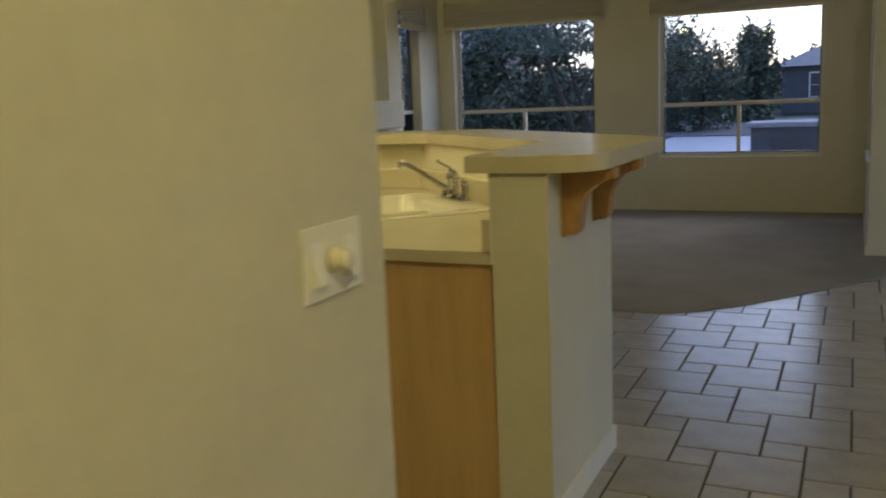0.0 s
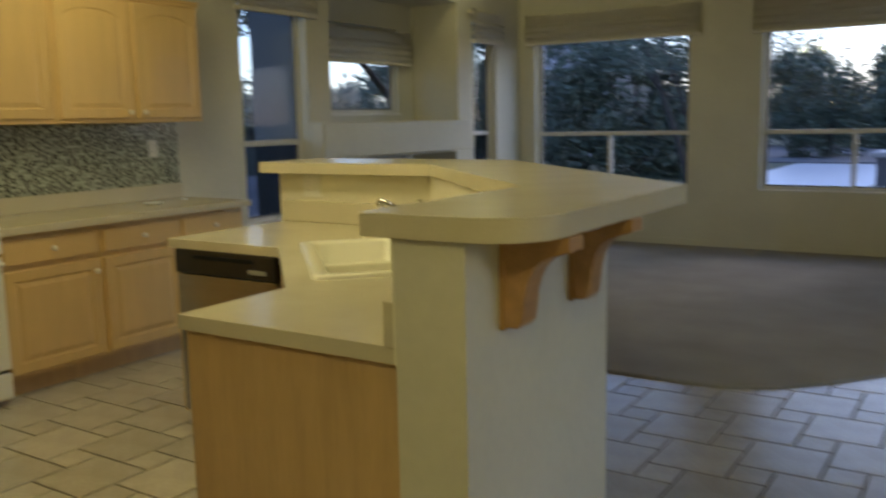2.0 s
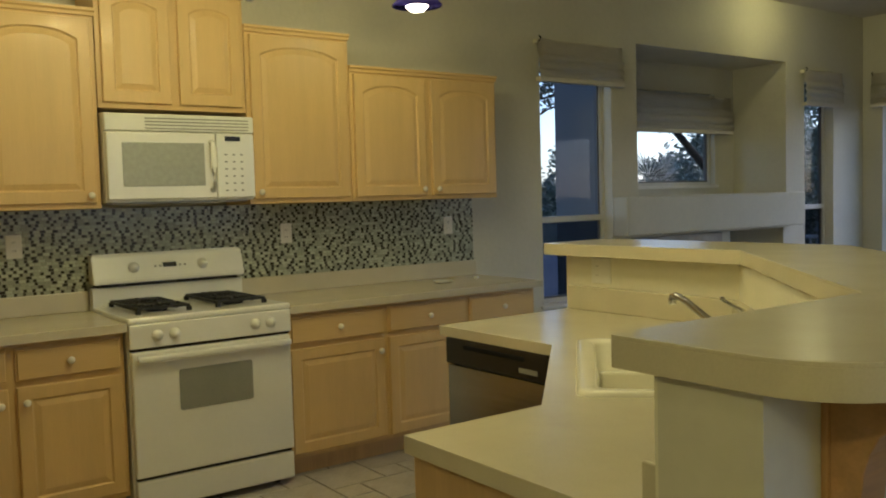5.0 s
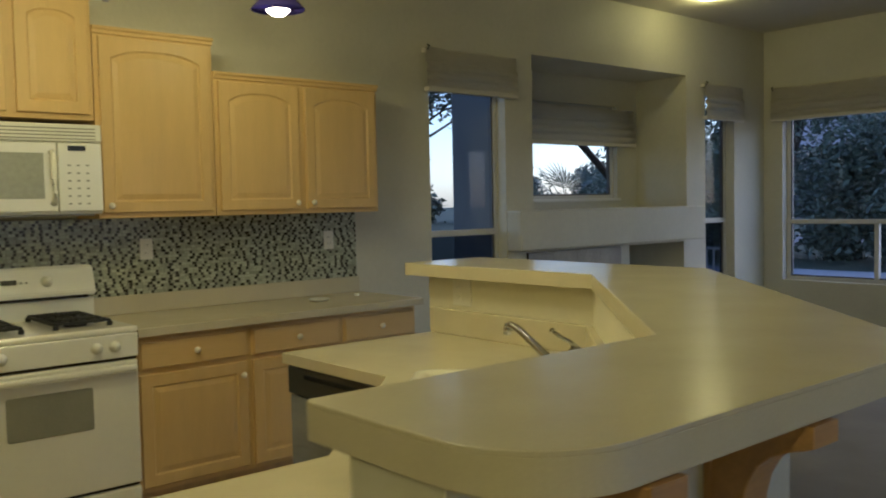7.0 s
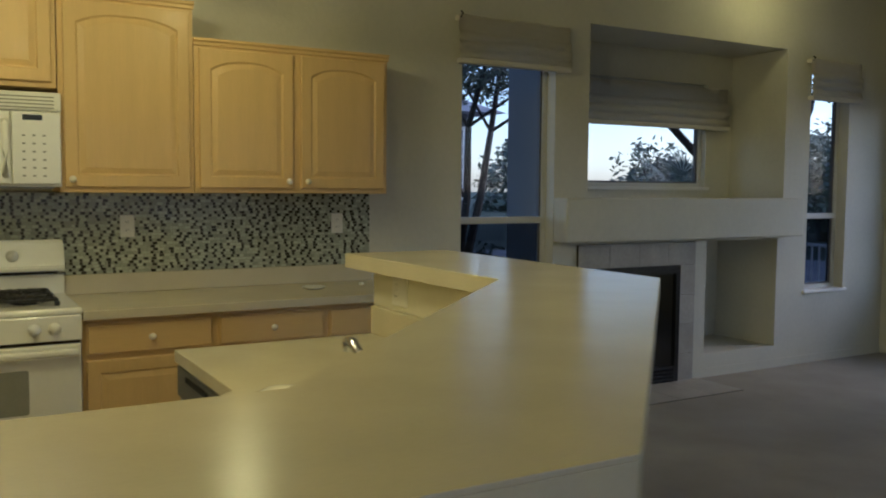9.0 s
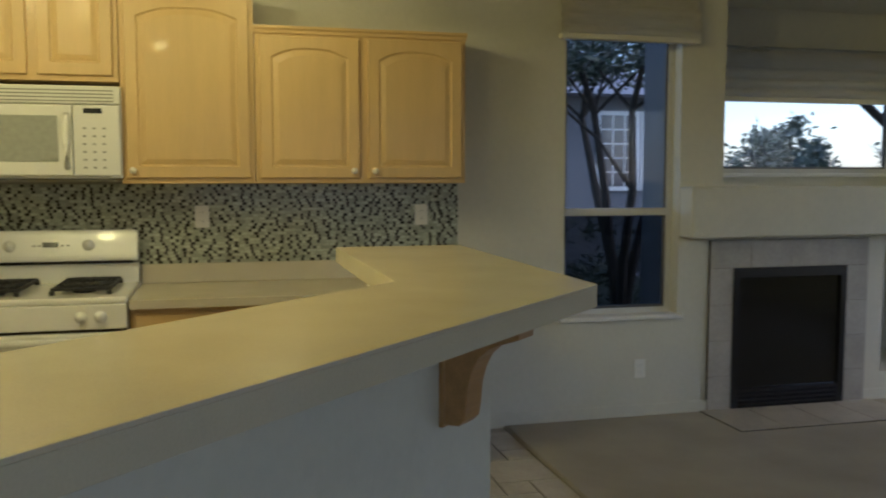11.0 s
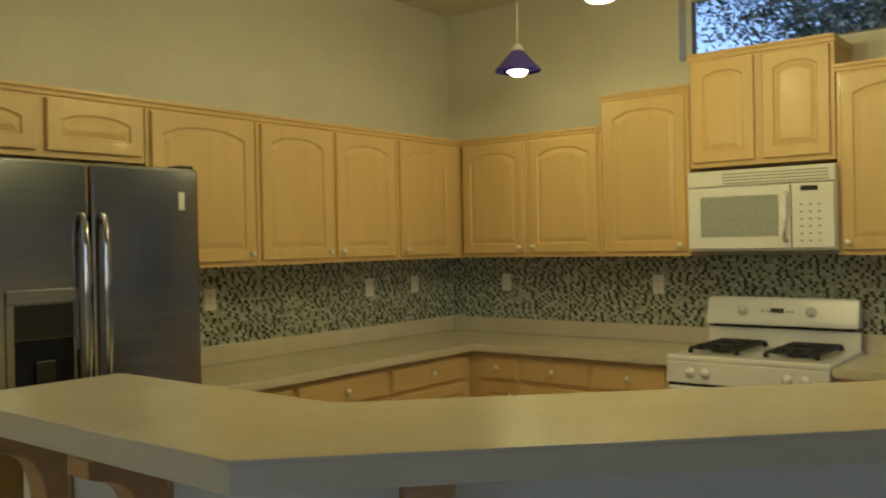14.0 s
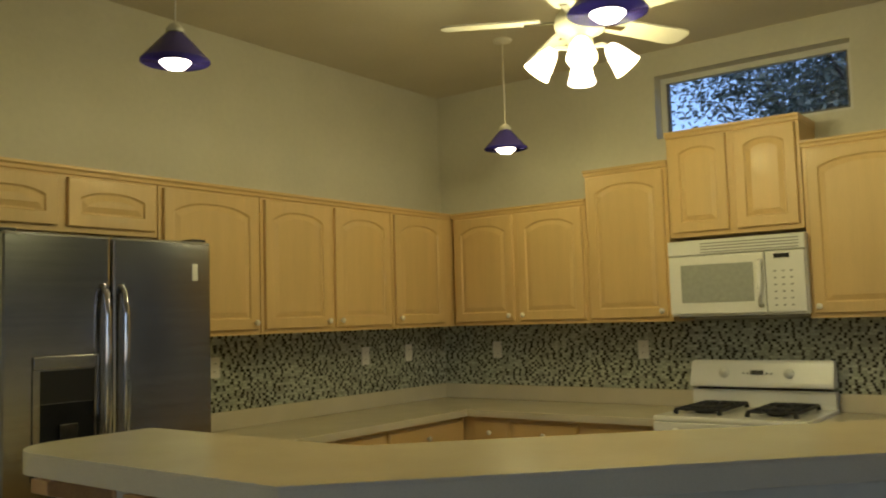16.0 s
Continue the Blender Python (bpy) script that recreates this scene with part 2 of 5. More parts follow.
def loops(rings, cap=True):
    bm = bmesh.new()
    made = [[bm.verts.new(p) for p in ring] for ring in rings]
    n = len(made[0])
    for a, b in zip(made, made[1:]):
        for i in range(n):
            bm.faces.new((a[i], a[(i + 1) % n], b[(i + 1) % n], b[i]))
    if cap:
        bm.faces.new(made[0][::-1])
        bm.faces.new(made[-1])
    return bm


def rounded(poly, radii, steps=9):
    out = []
    n = len(poly)
    for i, (p, r) in enumerate(zip(poly, radii)):
        if r <= 0:
            out.append(p)
            continue
        p, a, b = Vector(p), Vector(poly[i - 1]), Vector(poly[(i + 1) % n])
        u, v = (a - p).normalized(), (b - p).normalized()
        half = u.angle(v) / 2
        t = r / math.tan(half)
        c = p + (u + v).normalized() * (r / math.sin(half))
        s, e = p + u * t - c, p + v * t - c
        ang = s.angle_signed(e)
        for k in range(steps + 1):
            w = s.copy()
            w.rotate(Matrix.Rotation(-ang * k / steps, 2))
            out.append(tuple(c + w))
    return out


def slab_wall(name, axis, a0, a1, lo, hi, z0, z1, openings, material, label):
    """A wall across axis from a0 to a1 thick, along the other axis lo to hi, with openings (l, h, zl, zh)."""
    bm = bmesh.new()
    cuts = sorted({lo, hi, *[o[0] for o in openings], *[o[1] for o in openings]})
    for l, h in zip(cuts, cuts[1:]):
        mid = (l + h) / 2
        z = z0
        for o in sorted([o for o in openings if o[0] < mid < o[1]], key=lambda o: o[2]):
            if o[2] > z + 1e-4:
                box(bm, *((a0, a1, l, h) if axis == "x" else (l, h, a0, a1)), z, o[2])
            z = o[3]
        if z < z1 - 1e-4:
            box(bm, *((a0, a1, l, h) if axis == "x" else (l, h, a0, a1)), z, z1)
    return tagged(obj(name, bm, material), label, "wall", kind="structure")


# ---- structure ----
NORTH, CEIL = 9.40, 3.10
slab_wall("wall_west", "x", -0.16, 0, -0.15, NORTH + 0.16, -0.15, CEIL + 0.1,
          [(5.01, 5.74, 0.62, 2.45), (8.35, 8.85, 0.62, 2.45), (1.71, 2.85, 2.54, 2.94), (6.03, 8.05, 1.375, 2.57),
           (6.105, 6.905, -0.02, 0.89), (7.20, 8.00, 0.19, 1.06)], M_WALL, "beige painted wall with windows, niche and fireplace opening")
slab_wall("wall_north", "y", NORTH, NORTH + 0.16, 0, 5.0, -0.15, CEIL + 0.1,
          [(0.20, 1.99, 0.62, 2.25), (2.72, 4.43, 0.62, 2.25)], M_WALL, "beige painted wall with two wide windows")
slab_wall("wall_east", "x", 4.86, 5.0, 6.9, NORTH, -0.15, CEIL + 0.1, [(7.6, 8.9, 0.70, 2.30)], M_WALL, "beige painted wall with a side window")
slab_wall("wall_return", "y", 6.9, 7.06, 5.0, 7.2, -0.15, CEIL + 0.1, [], M_WALL, "plain beige painted wall beyond the tiles")
# out of view; its opening is added only to let daylight in
slab_wall("wall_far_east", "x", 7.2, 7.36, -3.0, 7.06, -0.15, CEIL + 0.1, [(2.6, 6.0, 0.02, 2.3)], M_WALL, "plain beige painted wall with an added daylight opening")
slab_wall("wall_hall", "y", -3.16, -3.0, 3.64, 7.36, -0.15, CEIL + 0.1, [], M_WALL, "plain beige painted wall")
slab_wall("wall_south", "y", -0.15, 0, 0, 3.64, -0.15, CEIL + 0.1, [], M_WALL, "beige painted wall above the kitchen cabinets")
slab_wall("wall_switch", "x", 3.64, 4.02, -3.0, 0.62, -0.15, CEIL + 0.1, [], M_WALL, "beige painted wall end with light switches")
tagged(obj("ceiling", boxed(-0.16, 7.36, -3.16, NORTH + 0.16, CEIL, CEIL + 0.12), M_CEIL), "beige painted flat ceiling", "ceiling", kind="structure")


def niche_box():
    bm = bmesh.new()
    x0, x1, far = -0.56, -0.16, -0.69
    box(bm, far, x1, 5.92, 6.03, 1.225, 2.73)
    box(bm, far, x1, 8.05, 8.20, 1.225, 2.73)
    box(bm, far, x1, 6.03, 8.05, 2.57, 2.73)
    box(bm, far, x1, 6.03, 8.05, 1.225, 1.375)
    box(bm, far, x0, 6.03, 6.22, 1.375, 2.57)
    box(bm, far, x0, 7.755, 8.05, 1.375, 2.57)
    box(bm, far, x0, 6.22, 7.755, 1.375, 1.465)
    box(bm, far, x0, 6.22, 7.755, 2.32, 2.57)
    tagged(obj("wall_niche", bm, M_WALL), "beige painted deep wall niche above the mantel", "niche", kind="structure")
    bm = bmesh.new()
    box(bm, far, -0.16, 5.92, 6.105, -0.15, 1.225)
    box(bm, far, -0.62, 6.105, 8.20, -0.15, 1.225)
    box(bm, -0.62, -0.16, 6.905, 7.20, -0.15, 1.225)
    box(bm, -0.62, -0.16, 8.00, 8.20, -0.15, 1.225)
    box(bm, -0.62, -0.16, 7.20, 8.00, -0.15, 0.19)
    box(bm, -0.62, -0.16, 7.20, 8.00, 1.06, 1.225)
    box(bm, -0.62, -0.16, 6.105, 6.905, 0.89, 1.225)
    tagged(obj("wall_chimney", bm, M_WALL), "beige painted chimney base with a storage recess", "chimney", kind="structure")
    # outer stucco skin of the chimney breast, open round the niche window
    bm = bmesh.new()
    box(bm, -0.78, -0.165, 5.895, 5.917, -0.18, 4.2)
    box(bm, -0.78, -0.165, 8.203, 8.225, -0.18, 4.2)
    box(bm, -0.78, -0.695, 5.917, 6.22, -0.18, 4.2)
    box(bm, -0.78, -0.695, 7.98, 8.203, -0.18, 4.2)
    box(bm, -0.78, -0.695, 6.22, 7.98, -0.18, 1.465)
    box(bm, -0.78, -0.695, 6.22, 7.98, 2.32, 4.2)
    tagged(obj("wall_stucco", bm, M_STUCCO), "grey stucco outer face of the chimney breast", "chimney", kind="structure")


niche_box()


def window(name, m, w, h, label, rail=None, mullion=None, depth=0.09, sill=True):
    """Local: x along the wall, z up from the sill, y=0 the inner face, outwards +y."""
    root = thing(name, m, label, "window", kind="structure")
    t = 0.035
    bm = bmesh.new()
    box(bm, 0, t, depth, depth + 0.05, 0, h)
    box(bm, w - t, w, depth, depth + 0.05, 0, h)
    box(bm, t, w - t, depth, depth + 0.05, 0, t)
    box(bm, t, w - t, depth, depth + 0.05, h - t, h)
    part("window_frame", bm, M_FRAME, root)
    bm = bmesh.new()
    s = 0.014
    box(bm, t, t + s, depth + 0.012, depth + 0.042, t, h - t)
    box(bm, w - t - s, w - t, depth + 0.012, depth + 0.042, t, h - t)
    box(bm, t + s, w - t - s, depth + 0.012, depth + 0.042, t, t + s)
    part("sash", bm, M_SASH, root, "dark narrow window sash")
    if sill:
        part("window_sill", boxed(-0.03, w + 0.03, -0.025, depth + 0.01, -0.022, 0.004, bevel=0.006), M_TRIM, root)
    if rail:
        part("rail", boxed(t, w - t, depth - 0.006, depth + 0.044, rail - 0.022, rail + 0.022, bevel=0.004), M_FRAME, root)
        if mullion:
            part("mullion", boxed(mullion - 0.02, mullion + 0.02, depth - 0.002, depth + 0.044, t, rail - 0.022), M_FRAME, root)
    for z0, z1 in (((t, rail - 0.022), (rail + 0.022, h - t)) if rail else ((t, h - t),)):
        g = part("pane", boxed(t, w - t, depth + 0.024, depth + 0.028, z0, z1), M_GLASS_S if rail and not mullion and z0 < 0.1 else M_GLASS, root)
        g.visible_shadow = False
    return root


window("window_1", pose(0, 5.01, 0.62, 0, 0, 90), 0.73, 1.83, "tall narrow single-hung window with a white frame", rail=0.615)
window("window_2", pose(0, 8.35, 0.62, 0, 0, 90), 0.50, 1.83, "tall narrow single-hung window with a dark sash", rail=0.615)
window("window_3", pose(-0.56, 6.22, 1.465, 0, 0, 90), 1.535, 0.855, "wide low picture window set in the niche", depth=0.05)
window("window_4", pose(0, 1.71, 2.54, 0, 0, 90), 1.14, 0.40, "high clerestory window above the kitchen cabinets", depth=0.10, sill=False)
window("window_5", pose(0.20, NORTH, 0.62), 1.79, 1.63, "wide window with a fixed upper pane and sliding lower panes", rail=0.58, mullion=0.88, sill=False)
window("window_6", pose(2.72, NORTH, 0.62), 1.71, 1.63, "wide window with a fixed upper pane and sliding lower panes", rail=0.58, mullion=0.855, sill=False)
window("window_7", pose(4.86, 8.9, 0.70, 0, 0, -90), 1.30, 1.60, "side window of the sitting room with a white frame", rail=0.55)

# added window out of view: fill daylight for half wall and bar
window("window_8", pose(7.2, 6.0, 0.02, 0, 0, -90), 3.4, 2.28, "unseen added window that lets in fill daylight")


def baseboards():
    runs = [(0, 0.014, 4.41, 5.945), (0, 0.014, 8.0, NORTH - 0.014), (0, 4.86, NORTH - 0.014, NORTH), (4.846, 4.86, 6.9, NORTH - 0.014),
            (4.846, 7.2, 6.886, 6.9), (0, 0.014, 7.07, 8.0), (4.02, 4.034, -3.0, 0.62)]
    for i, (x0, x1, y0, y1) in enumerate(runs):
        bm = boxed(x0, x1, y0, y1, 0, 0.085)
        es = [e for e in bm.edges if min(v.co.z for v in e.verts) > 0.08]
        bmesh.ops.bevel(bm, geom=es, offset=0.005, segments=2, affect="EDGES")
        tagged(obj("baseboard", bm, M_WALL), "beige painted low baseboard", "baseboard", kind="structure")


baseboards()

# sub-floor under everything indoors
tagged(obj("floor", boxed(-0.16, 7.36, -3.16, NORTH + 0.16, -0.14, -0.006), M_GROUT), "dark grout bed of the tiled kitchen floor", "floor", kind="structure")


def carpet():
    edge = [(0.0, 4.655), (3.45, 4.655), (3.70, 4.68), (3.92, 4.80), (4.15, 5.03), (4.61, 5.62), (5.05, 6.19), (5.60, 6.90)]
    poly = edge + [(4.86, 6.90), (4.86, NORTH), (0.0, NORTH)]
    bm = prism(poly, -0.005, 0.014, bevel=0.006)
    tagged(obj("carpet", bm, M_CARPET), "beige cut-pile carpet of the sitting room", "carpet", kind="structure")
    pts = [(x, y - 0.006, 0.004) for x, y in edge]
    tagged(obj("trim", tube(pts, 0.007, 8), M_CARPET), "thin rolled carpet edge against the tiles", "carpet edge", kind="structure")


carpet()


# ---- cabinets ----
def door_panel(w, h, arch=0.0, t=0.02, margin=0.055):
    """A raised-panel door: x 0..w, z 0..h, front at y=-t."""
    k = 13
    def ring(inset, y, rise, outer=False):
        x0, x1, z0, z1 = inset, w - inset, inset, h - inset
        top = []
        for i in range(k):
            s = 1 - 2 * i / (k - 1)
            x = w / 2 + s * (w / 2 - inset)
            top.append((x, y, z1 - rise * (s * s) ** 1.3))
        return [(x0, y, z0), (x1, y, z0)] + top
    m = margin
    r = [ring(0, 0, 0), ring(0, -t + 0.004, 0), ring(0.004, -t, 0), ring(m, -t, arch), ring(m + 0.007, -t + 0.008, arch),
         ring(m + 0.012, -t + 0.008, arch), ring(m + 0.036, -t + 0.001, arch * 0.95)]
    return loops(r)


def add_knob(parent, x, y, z):
    p = [(0.006, 0), (0.006, 0.010), (0.010, 0.013), (0.0155, 0.018), (0.0165, 0.023), (0.013, 0.028), (0.006, 0.031), (0.0001, 0.0315)]
    part("knob", lathe(p, 14, m=pose(0, 0, 0, 90)), M_KNOB, parent, "cream round ceramic knob", smooth=True, m=pose(x, y, z))


def cabinet(name, m, w, h, d, fronts, label, category, crown=False, toe=False, group=""):
    """Local: x width, y=0 the wall, front at y=-d, z up. fronts: (kind, x0, x1, z0, z1, arch, knob x, knob z)."""
    root = thing(name, m, label, category, group)
    if toe:
        bm = bmesh.new()
        box(bm, 0, w, -d, 0, 0.10, h)
        part("body", bm, M_MAPLE, root)
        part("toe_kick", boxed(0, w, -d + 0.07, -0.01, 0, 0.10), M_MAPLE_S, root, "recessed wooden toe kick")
    else:
        part("body", boxed(0, w, -d, 0, 0, h, bevel=0.002), M_MAPLE, root)
    if crown:
        prof = [(0.0, -0.030), (0.010, -0.026), (0.012, -0.012), (0.022, -0.004), (0.022, 0.008), (0.0, 0.008)]
        bm = bmesh.new()
        rings = []
        for ox, oz in prof:
            rings.append([(-min(ox, 0.004), 0, h + oz), (-min(ox, 0.004), -d - ox, h + oz), (w + min(ox, 0.004), -d - ox, h + oz), (w + min(ox, 0.004), 0, h + oz)])
        bm = loops(rings)
        part("crown_moulding", bm, M_MAPLE_H, root)
    for kind, x0, x1, z0, z1, arch, kx, kz in fronts:
        if kind == "drawer":
            bm = boxed(x0, x1, -d - 0.02, -d, z0, z1)
            es = [e for e in bm.edges if all(v.co.y < -d - 0.01 for v in e.verts)]
            bmesh.ops.bevel(bm, geom=es, offset=0.009, segments=3, affect="EDGES")
            f = part("drawer_front", bm, M_MAPLE_H, root)
            if kx is not None:
                add_knob(f, kx, -d - 0.02, kz)
        else:
            f = part("door", door_panel(x1 - x0, z1 - z0, arch), M_MAPLE, root, m=pose(x0, -d, z0))
            if kx is not None:
                add_knob(f, kx - x0, -0.02, kz - z0)
    return root


UPPER_Z = 1.41


def west_upper(y0, y1, z0, z1, doors, label, arch=0.045):
    w, h = y1 - y0, z1 - z0
    g = 0.022
    fr = []
    n = len(doors)
    for i, side in enumerate(doors):
        a, b = w * i / n + g, w * (i + 1) / n - g
        kx = b - 0.03 if side == "r" else a + 0.03
        fr.append(("door", a, b, g + 0.004, h - 0.04, arch, kx if side else None, g + 0.04))
    cabinet("wall_cabinet", pose(0, y0, z0, 0, 0, 90), w, h, 0.325, fr, label, "wall cabinet", crown=True, group="kitchen wall cabinets")


west_upper(0.345, 1.36, UPPER_Z, 2.165, "rl", "maple wall cabinet with two arched doors over the corner counter")
west_upper(1.364, 1.895, UPPER_Z, 2.335, "r", "taller maple wall cabinet with one arched door beside the microwave")
west_upper(1.90, 2.64, 1.885, 2.49, ["", ""], "short maple wall cabinet above the microwave, under the high window", 0.03)
west_upper(2.645, 3.26, UPPER_Z, 2.335, "l", "taller wide maple wall cabinet with one arched door")
west_upper(3.264, 4.325, UPPER_Z, 2.165, "rl", "maple wall cabinet with two arched doors beside the window")


def south_upper(x0, x1, z0, z1, doors, label, arch=0.045, category="wall cabinet"):
    w, h = x1 - x0, z1 - z0
    g = 0.022
    fr = []
    for i, side in enumerate(doors):
        a, b = w * i / len(doors) + g, w * (i + 1) / len(doors) - g
        fr.append(("door", a, b, g + 0.004, h - 0.04, arch, None if not side else (b - 0.03 if side == "r" else a + 0.03), g + 0.04))
    cabinet("wall_cabinet", pose(x1, 0, z0, 0, 0, 180), w, h, 0.325, fr, label, category, crown=True, group="kitchen wall cabinets")


south_upper(0.0, 0.955, UPPER_Z, 2.165, [], "maple corner wall cabinet with one arched door")
south_upper(0.96, 2.02, UPPER_Z, 2.165, "rl", "maple wall cabinet with two arched doors above the counter")
south_upper(2.025, 2.645, UPPER_Z, 2.165, "r", "maple wall cabinet with one wide arched door beside the fridge")
south_upper(2.65, 3.60, 1.885, 2.165, ["", ""], "low maple wall cabinet with two arched doors above the fridge", 0.03)


def corner_door():
    root = [o for o in scene.objects if o.get("label", "").startswith("maple corner wall")][0]
    f = part("door", door_panel(0.50, 0.69, 0.045), M_MAPLE, root, m=pose(0.022, -0.325, 0.026))
    add_knob(f, 0.03, -0.02, 0.04)


corner_door()

BASE_H, DEPTH, TOP = 0.855, 0.60, 0.895


def base_fronts(splits):
    fr = []
    for a, b, side in splits:
        g = 0.016
        fr.append(("drawer", a + g, b - g, 0.69, 0.83, 0, (a + b) / 2, 0.76))
        fr.append(("door", a + g, b - g, 0.125, 0.665, 0.0, (b - 0.05 if side == "r" else a + 0.05), 0.60))
    return fr


def west_base(y0, y1, splits, label):
    cabinet("base_cabinet", pose(0, y0, 0, 0, 0, 90), y1 - y0, BASE_H, DEPTH, base_fronts([(a - y0, b - y0, s) for a, b, s in splits]),
            label, "base cabinet", toe=True, group="kitchen base cabinets")


west_base(2.69, 4.37, [(2.69, 3.28, "r"), (3.28, 3.845, "r"), (3.845, 4.37, "l")], "maple base cabinet with three drawers over three doors")
west_base(0.0, 1.885, [(0.66, 0.95, "r"), (0.95, 1.42, "r"), (1.42, 1.885, "l")], "maple base cabinet with drawers and doors beside the range")
cabinet("base_cabinet", pose(2.70, 0, 0, 0, 0, 180), 2.08, BASE_H, DEPTH,
        base_fronts([(0.02, 0.65, "r"), (0.65, 1.33, "r"), (1.33, 2.04, "l")]), "maple base cabinet with drawers along the fridge wall", "base cabinet", toe=True, group="kitchen base cabinets")

# worktops
def worktop(name, poly, z0, z1, label, category, holes=(), bevel=0.006):
    root = thing(name, pose(0, 0, 0), label, category)
    part("edge_band", prism(poly, z0, z1 - 0.007, holes=holes, bevel=0.0008 if not holes else 0.0), M_LAM, root, "squared laminate edge band")
    part("surface", prism(poly, z1 - 0.0072, z1, holes=holes, bevel=0.0015), M_LAM, root)
    return root


worktop("worktop", [(0, 0), (2.71, 0), (2.71, 0.655), (0.655, 0.655), (0.655, 1.89), (0, 1.89)], BASE_H, TOP, "beige laminate worktop turning the kitchen corner", "worktop")
worktop("worktop", [(0, 2.69), (0.655, 2.69), (0.655, 4.40), (0, 4.40)], BASE_H, TOP, "beige laminate worktop between range and window", "worktop")
CURB = 0.995
tagged(obj("upstand", boxed(0.0, 0.02, 0.02, 1.89, TOP, CURB, bevel=0.004), M_LAM), "beige laminate upstand behind the worktop", "upstand")
tagged(obj("upstand", boxed(0.0, 0.02, 2.69, 4.385, TOP, CURB, bevel=0.004), M_LAM), "beige laminate upstand behind the worktop", "upstand")
tagged(obj("upstand", boxed(0.0, 2.71, 0.0, 0.02, TOP, CURB, bevel=0.004), M_LAM), "beige laminate upstand on the fridge wall", "upstand")


def soap_dish():
    bm = lathe([(0.04, 0), (0.055, 0.006), (0.065, 0.014), (0.062, 0.016), (0.05, 0.009), (0.0001, 0.007)], 20)
    ob = obj("soap_dish", bm, M_WHITE, True)
    ob.matrix_basis = pose(0.30, 3.90, TOP)
    tagged(ob, "small white oval dish on the worktop", "dish")
    ob = obj("bottle_cap", lathe([(0.015, 0), (0.015, 0.012), (0.012, 0.014), (0.0001, 0.014)], 14), M_WHITE)
    ob.matrix_basis = pose(0.22, 4.22, TOP)
    tagged(ob, "small white round cap on the worktop", "cap")


soap_dish()


# ---- range ----
def gas_range():
    root = thing("gas_range", pose(0, 1.893, 0, 0, 0, 90), "white freestanding gas range with black grates", "range")
    w = 0.79
    part("body", boxed(0, w, -0.63, -0.02, 0.03, 0.885, bevel=0.004), M_WHITE, root)
    for x in (0.06, w - 0.06):
        for y in (-0.57, -0.1):
            part("foot", lathe([(0.018, 0), (0.018, 0.03)], 10), M_BLACK, root, m=pose(x, y, 0))
    part("cooktop", boxed(-0.004, w + 0.004, -0.665, -0.02, 0.885, 0.915, bevel=0.010), M_WHITE, root)
    # back guard, leaning back a little
    bm = loops([[(0, -0.085, 0.915), (w, -0.085, 0.915), (w, -0.02, 0.915), (0, -0.02, 0.915)],
                [(0, -0.085, 1.01), (w, -0.085, 1.01), (w, -0.02, 1.01), (0, -0.02, 1.01)]])
    part("riser", bm, M_WHITE, root)
    part("vent_slot", boxed(0.03, w - 0.03, -0.088, -0.04, 1.011, 1.027), M_BLACK, root, "black oven vent slot")
    bm = loops([[(0, -0.125, 1.028), (w, -0.125, 1.028), (w, -0.02, 1.028), (0, -0.02, 1.028)],
                [(0, -0.125, 1.05), (w, -0.125, 1.05), (w, -0.02, 1.05), (0, -0.02, 1.05)],
                [(0, -0.085, 1.165), (w, -0.085, 1.165), (w, -0.02, 1.165), (0, -0.02, 1.165)],
                [(0.01, -0.070, 1.178), (w - 0.01, -0.070, 1.178), (w - 0.01, -0.03, 1.178), (0.01, -0.03, 1.178)]])
    bmesh.ops.bevel(bm, geom=list(bm.edges), offset=0.005, segments=2, affect="EDGES")
    guard = part("control_panel", bm, M_WHITE, root)
    for x in (0.20, 0.56):
        part("timer_knob", lathe([(0.028, 0), (0.028, 0.006), (0.018, 0.010), (0.016, 0.022), (0.0001, 0.023)], 18), M_WHITE, guard, smooth=True, m=pose(x, -0.108, 1.105, 71))
    part("clock", boxed(-0.035, 0.035, -0.012, 0.012, 0, 0.003), M_BLACK, guard, "black clock window", m=pose(0.385, -0.108, 1.11, 71))
    for x in (0.31, 0.335, 0.44, 0.465):
        part("button", boxed(-0.006, 0.006, -0.005, 0.005, 0, 0.002), M_GREYGLASS, guard, m=pose(x, -0.108, 1.105, 71))
    for gx in (0.20, 0.585):
        g = bmesh.new()
        z = 0.935
        for yy in (-0.55, -0.50, -0.385, -0.33, -0.275, -0.16, -0.11):
            box(g, gx - 0.12, gx + 0.12, yy - 0.006, yy + 0.006, z, z + 0.012)
        for xx in (-0.12, -0.06, 0.06, 0.12):
            box(g, gx + xx - 0.006, gx + xx + 0.006, -0.55, -0.11, z - 0.004, z + 0.010)
        for yy in (-0.44, -0.22):
            for a in range(0, 180, 30):
                c, s = math.cos(radians(a)), math.sin(radians(a))
                tube([(gx - 0.09 * c, yy - 0.09 * s, z + 0.012), (gx + 0.09 * c, yy + 0.09 * s, z + 0.012)], 0.007, 6, g)
        for xx in (-0.12, 0.12):
            for yy in (-0.55, -0.11):
                box(g, gx + xx - 0.01, gx + xx + 0.01, yy - 0.01, yy + 0.01, 0.915, z)
        part("grate", g, M_IRON, root, "black cast-iron burner grate")
        for yy in (-0.44, -0.22):
            part("burner", lathe([(0.05, 0), (0.05, 0.010), (0.036, 0.012), (0.036, 0.020), (0.0001, 0.021)], 18), M_IRON, root, m=pose(gx, yy, 0.915))
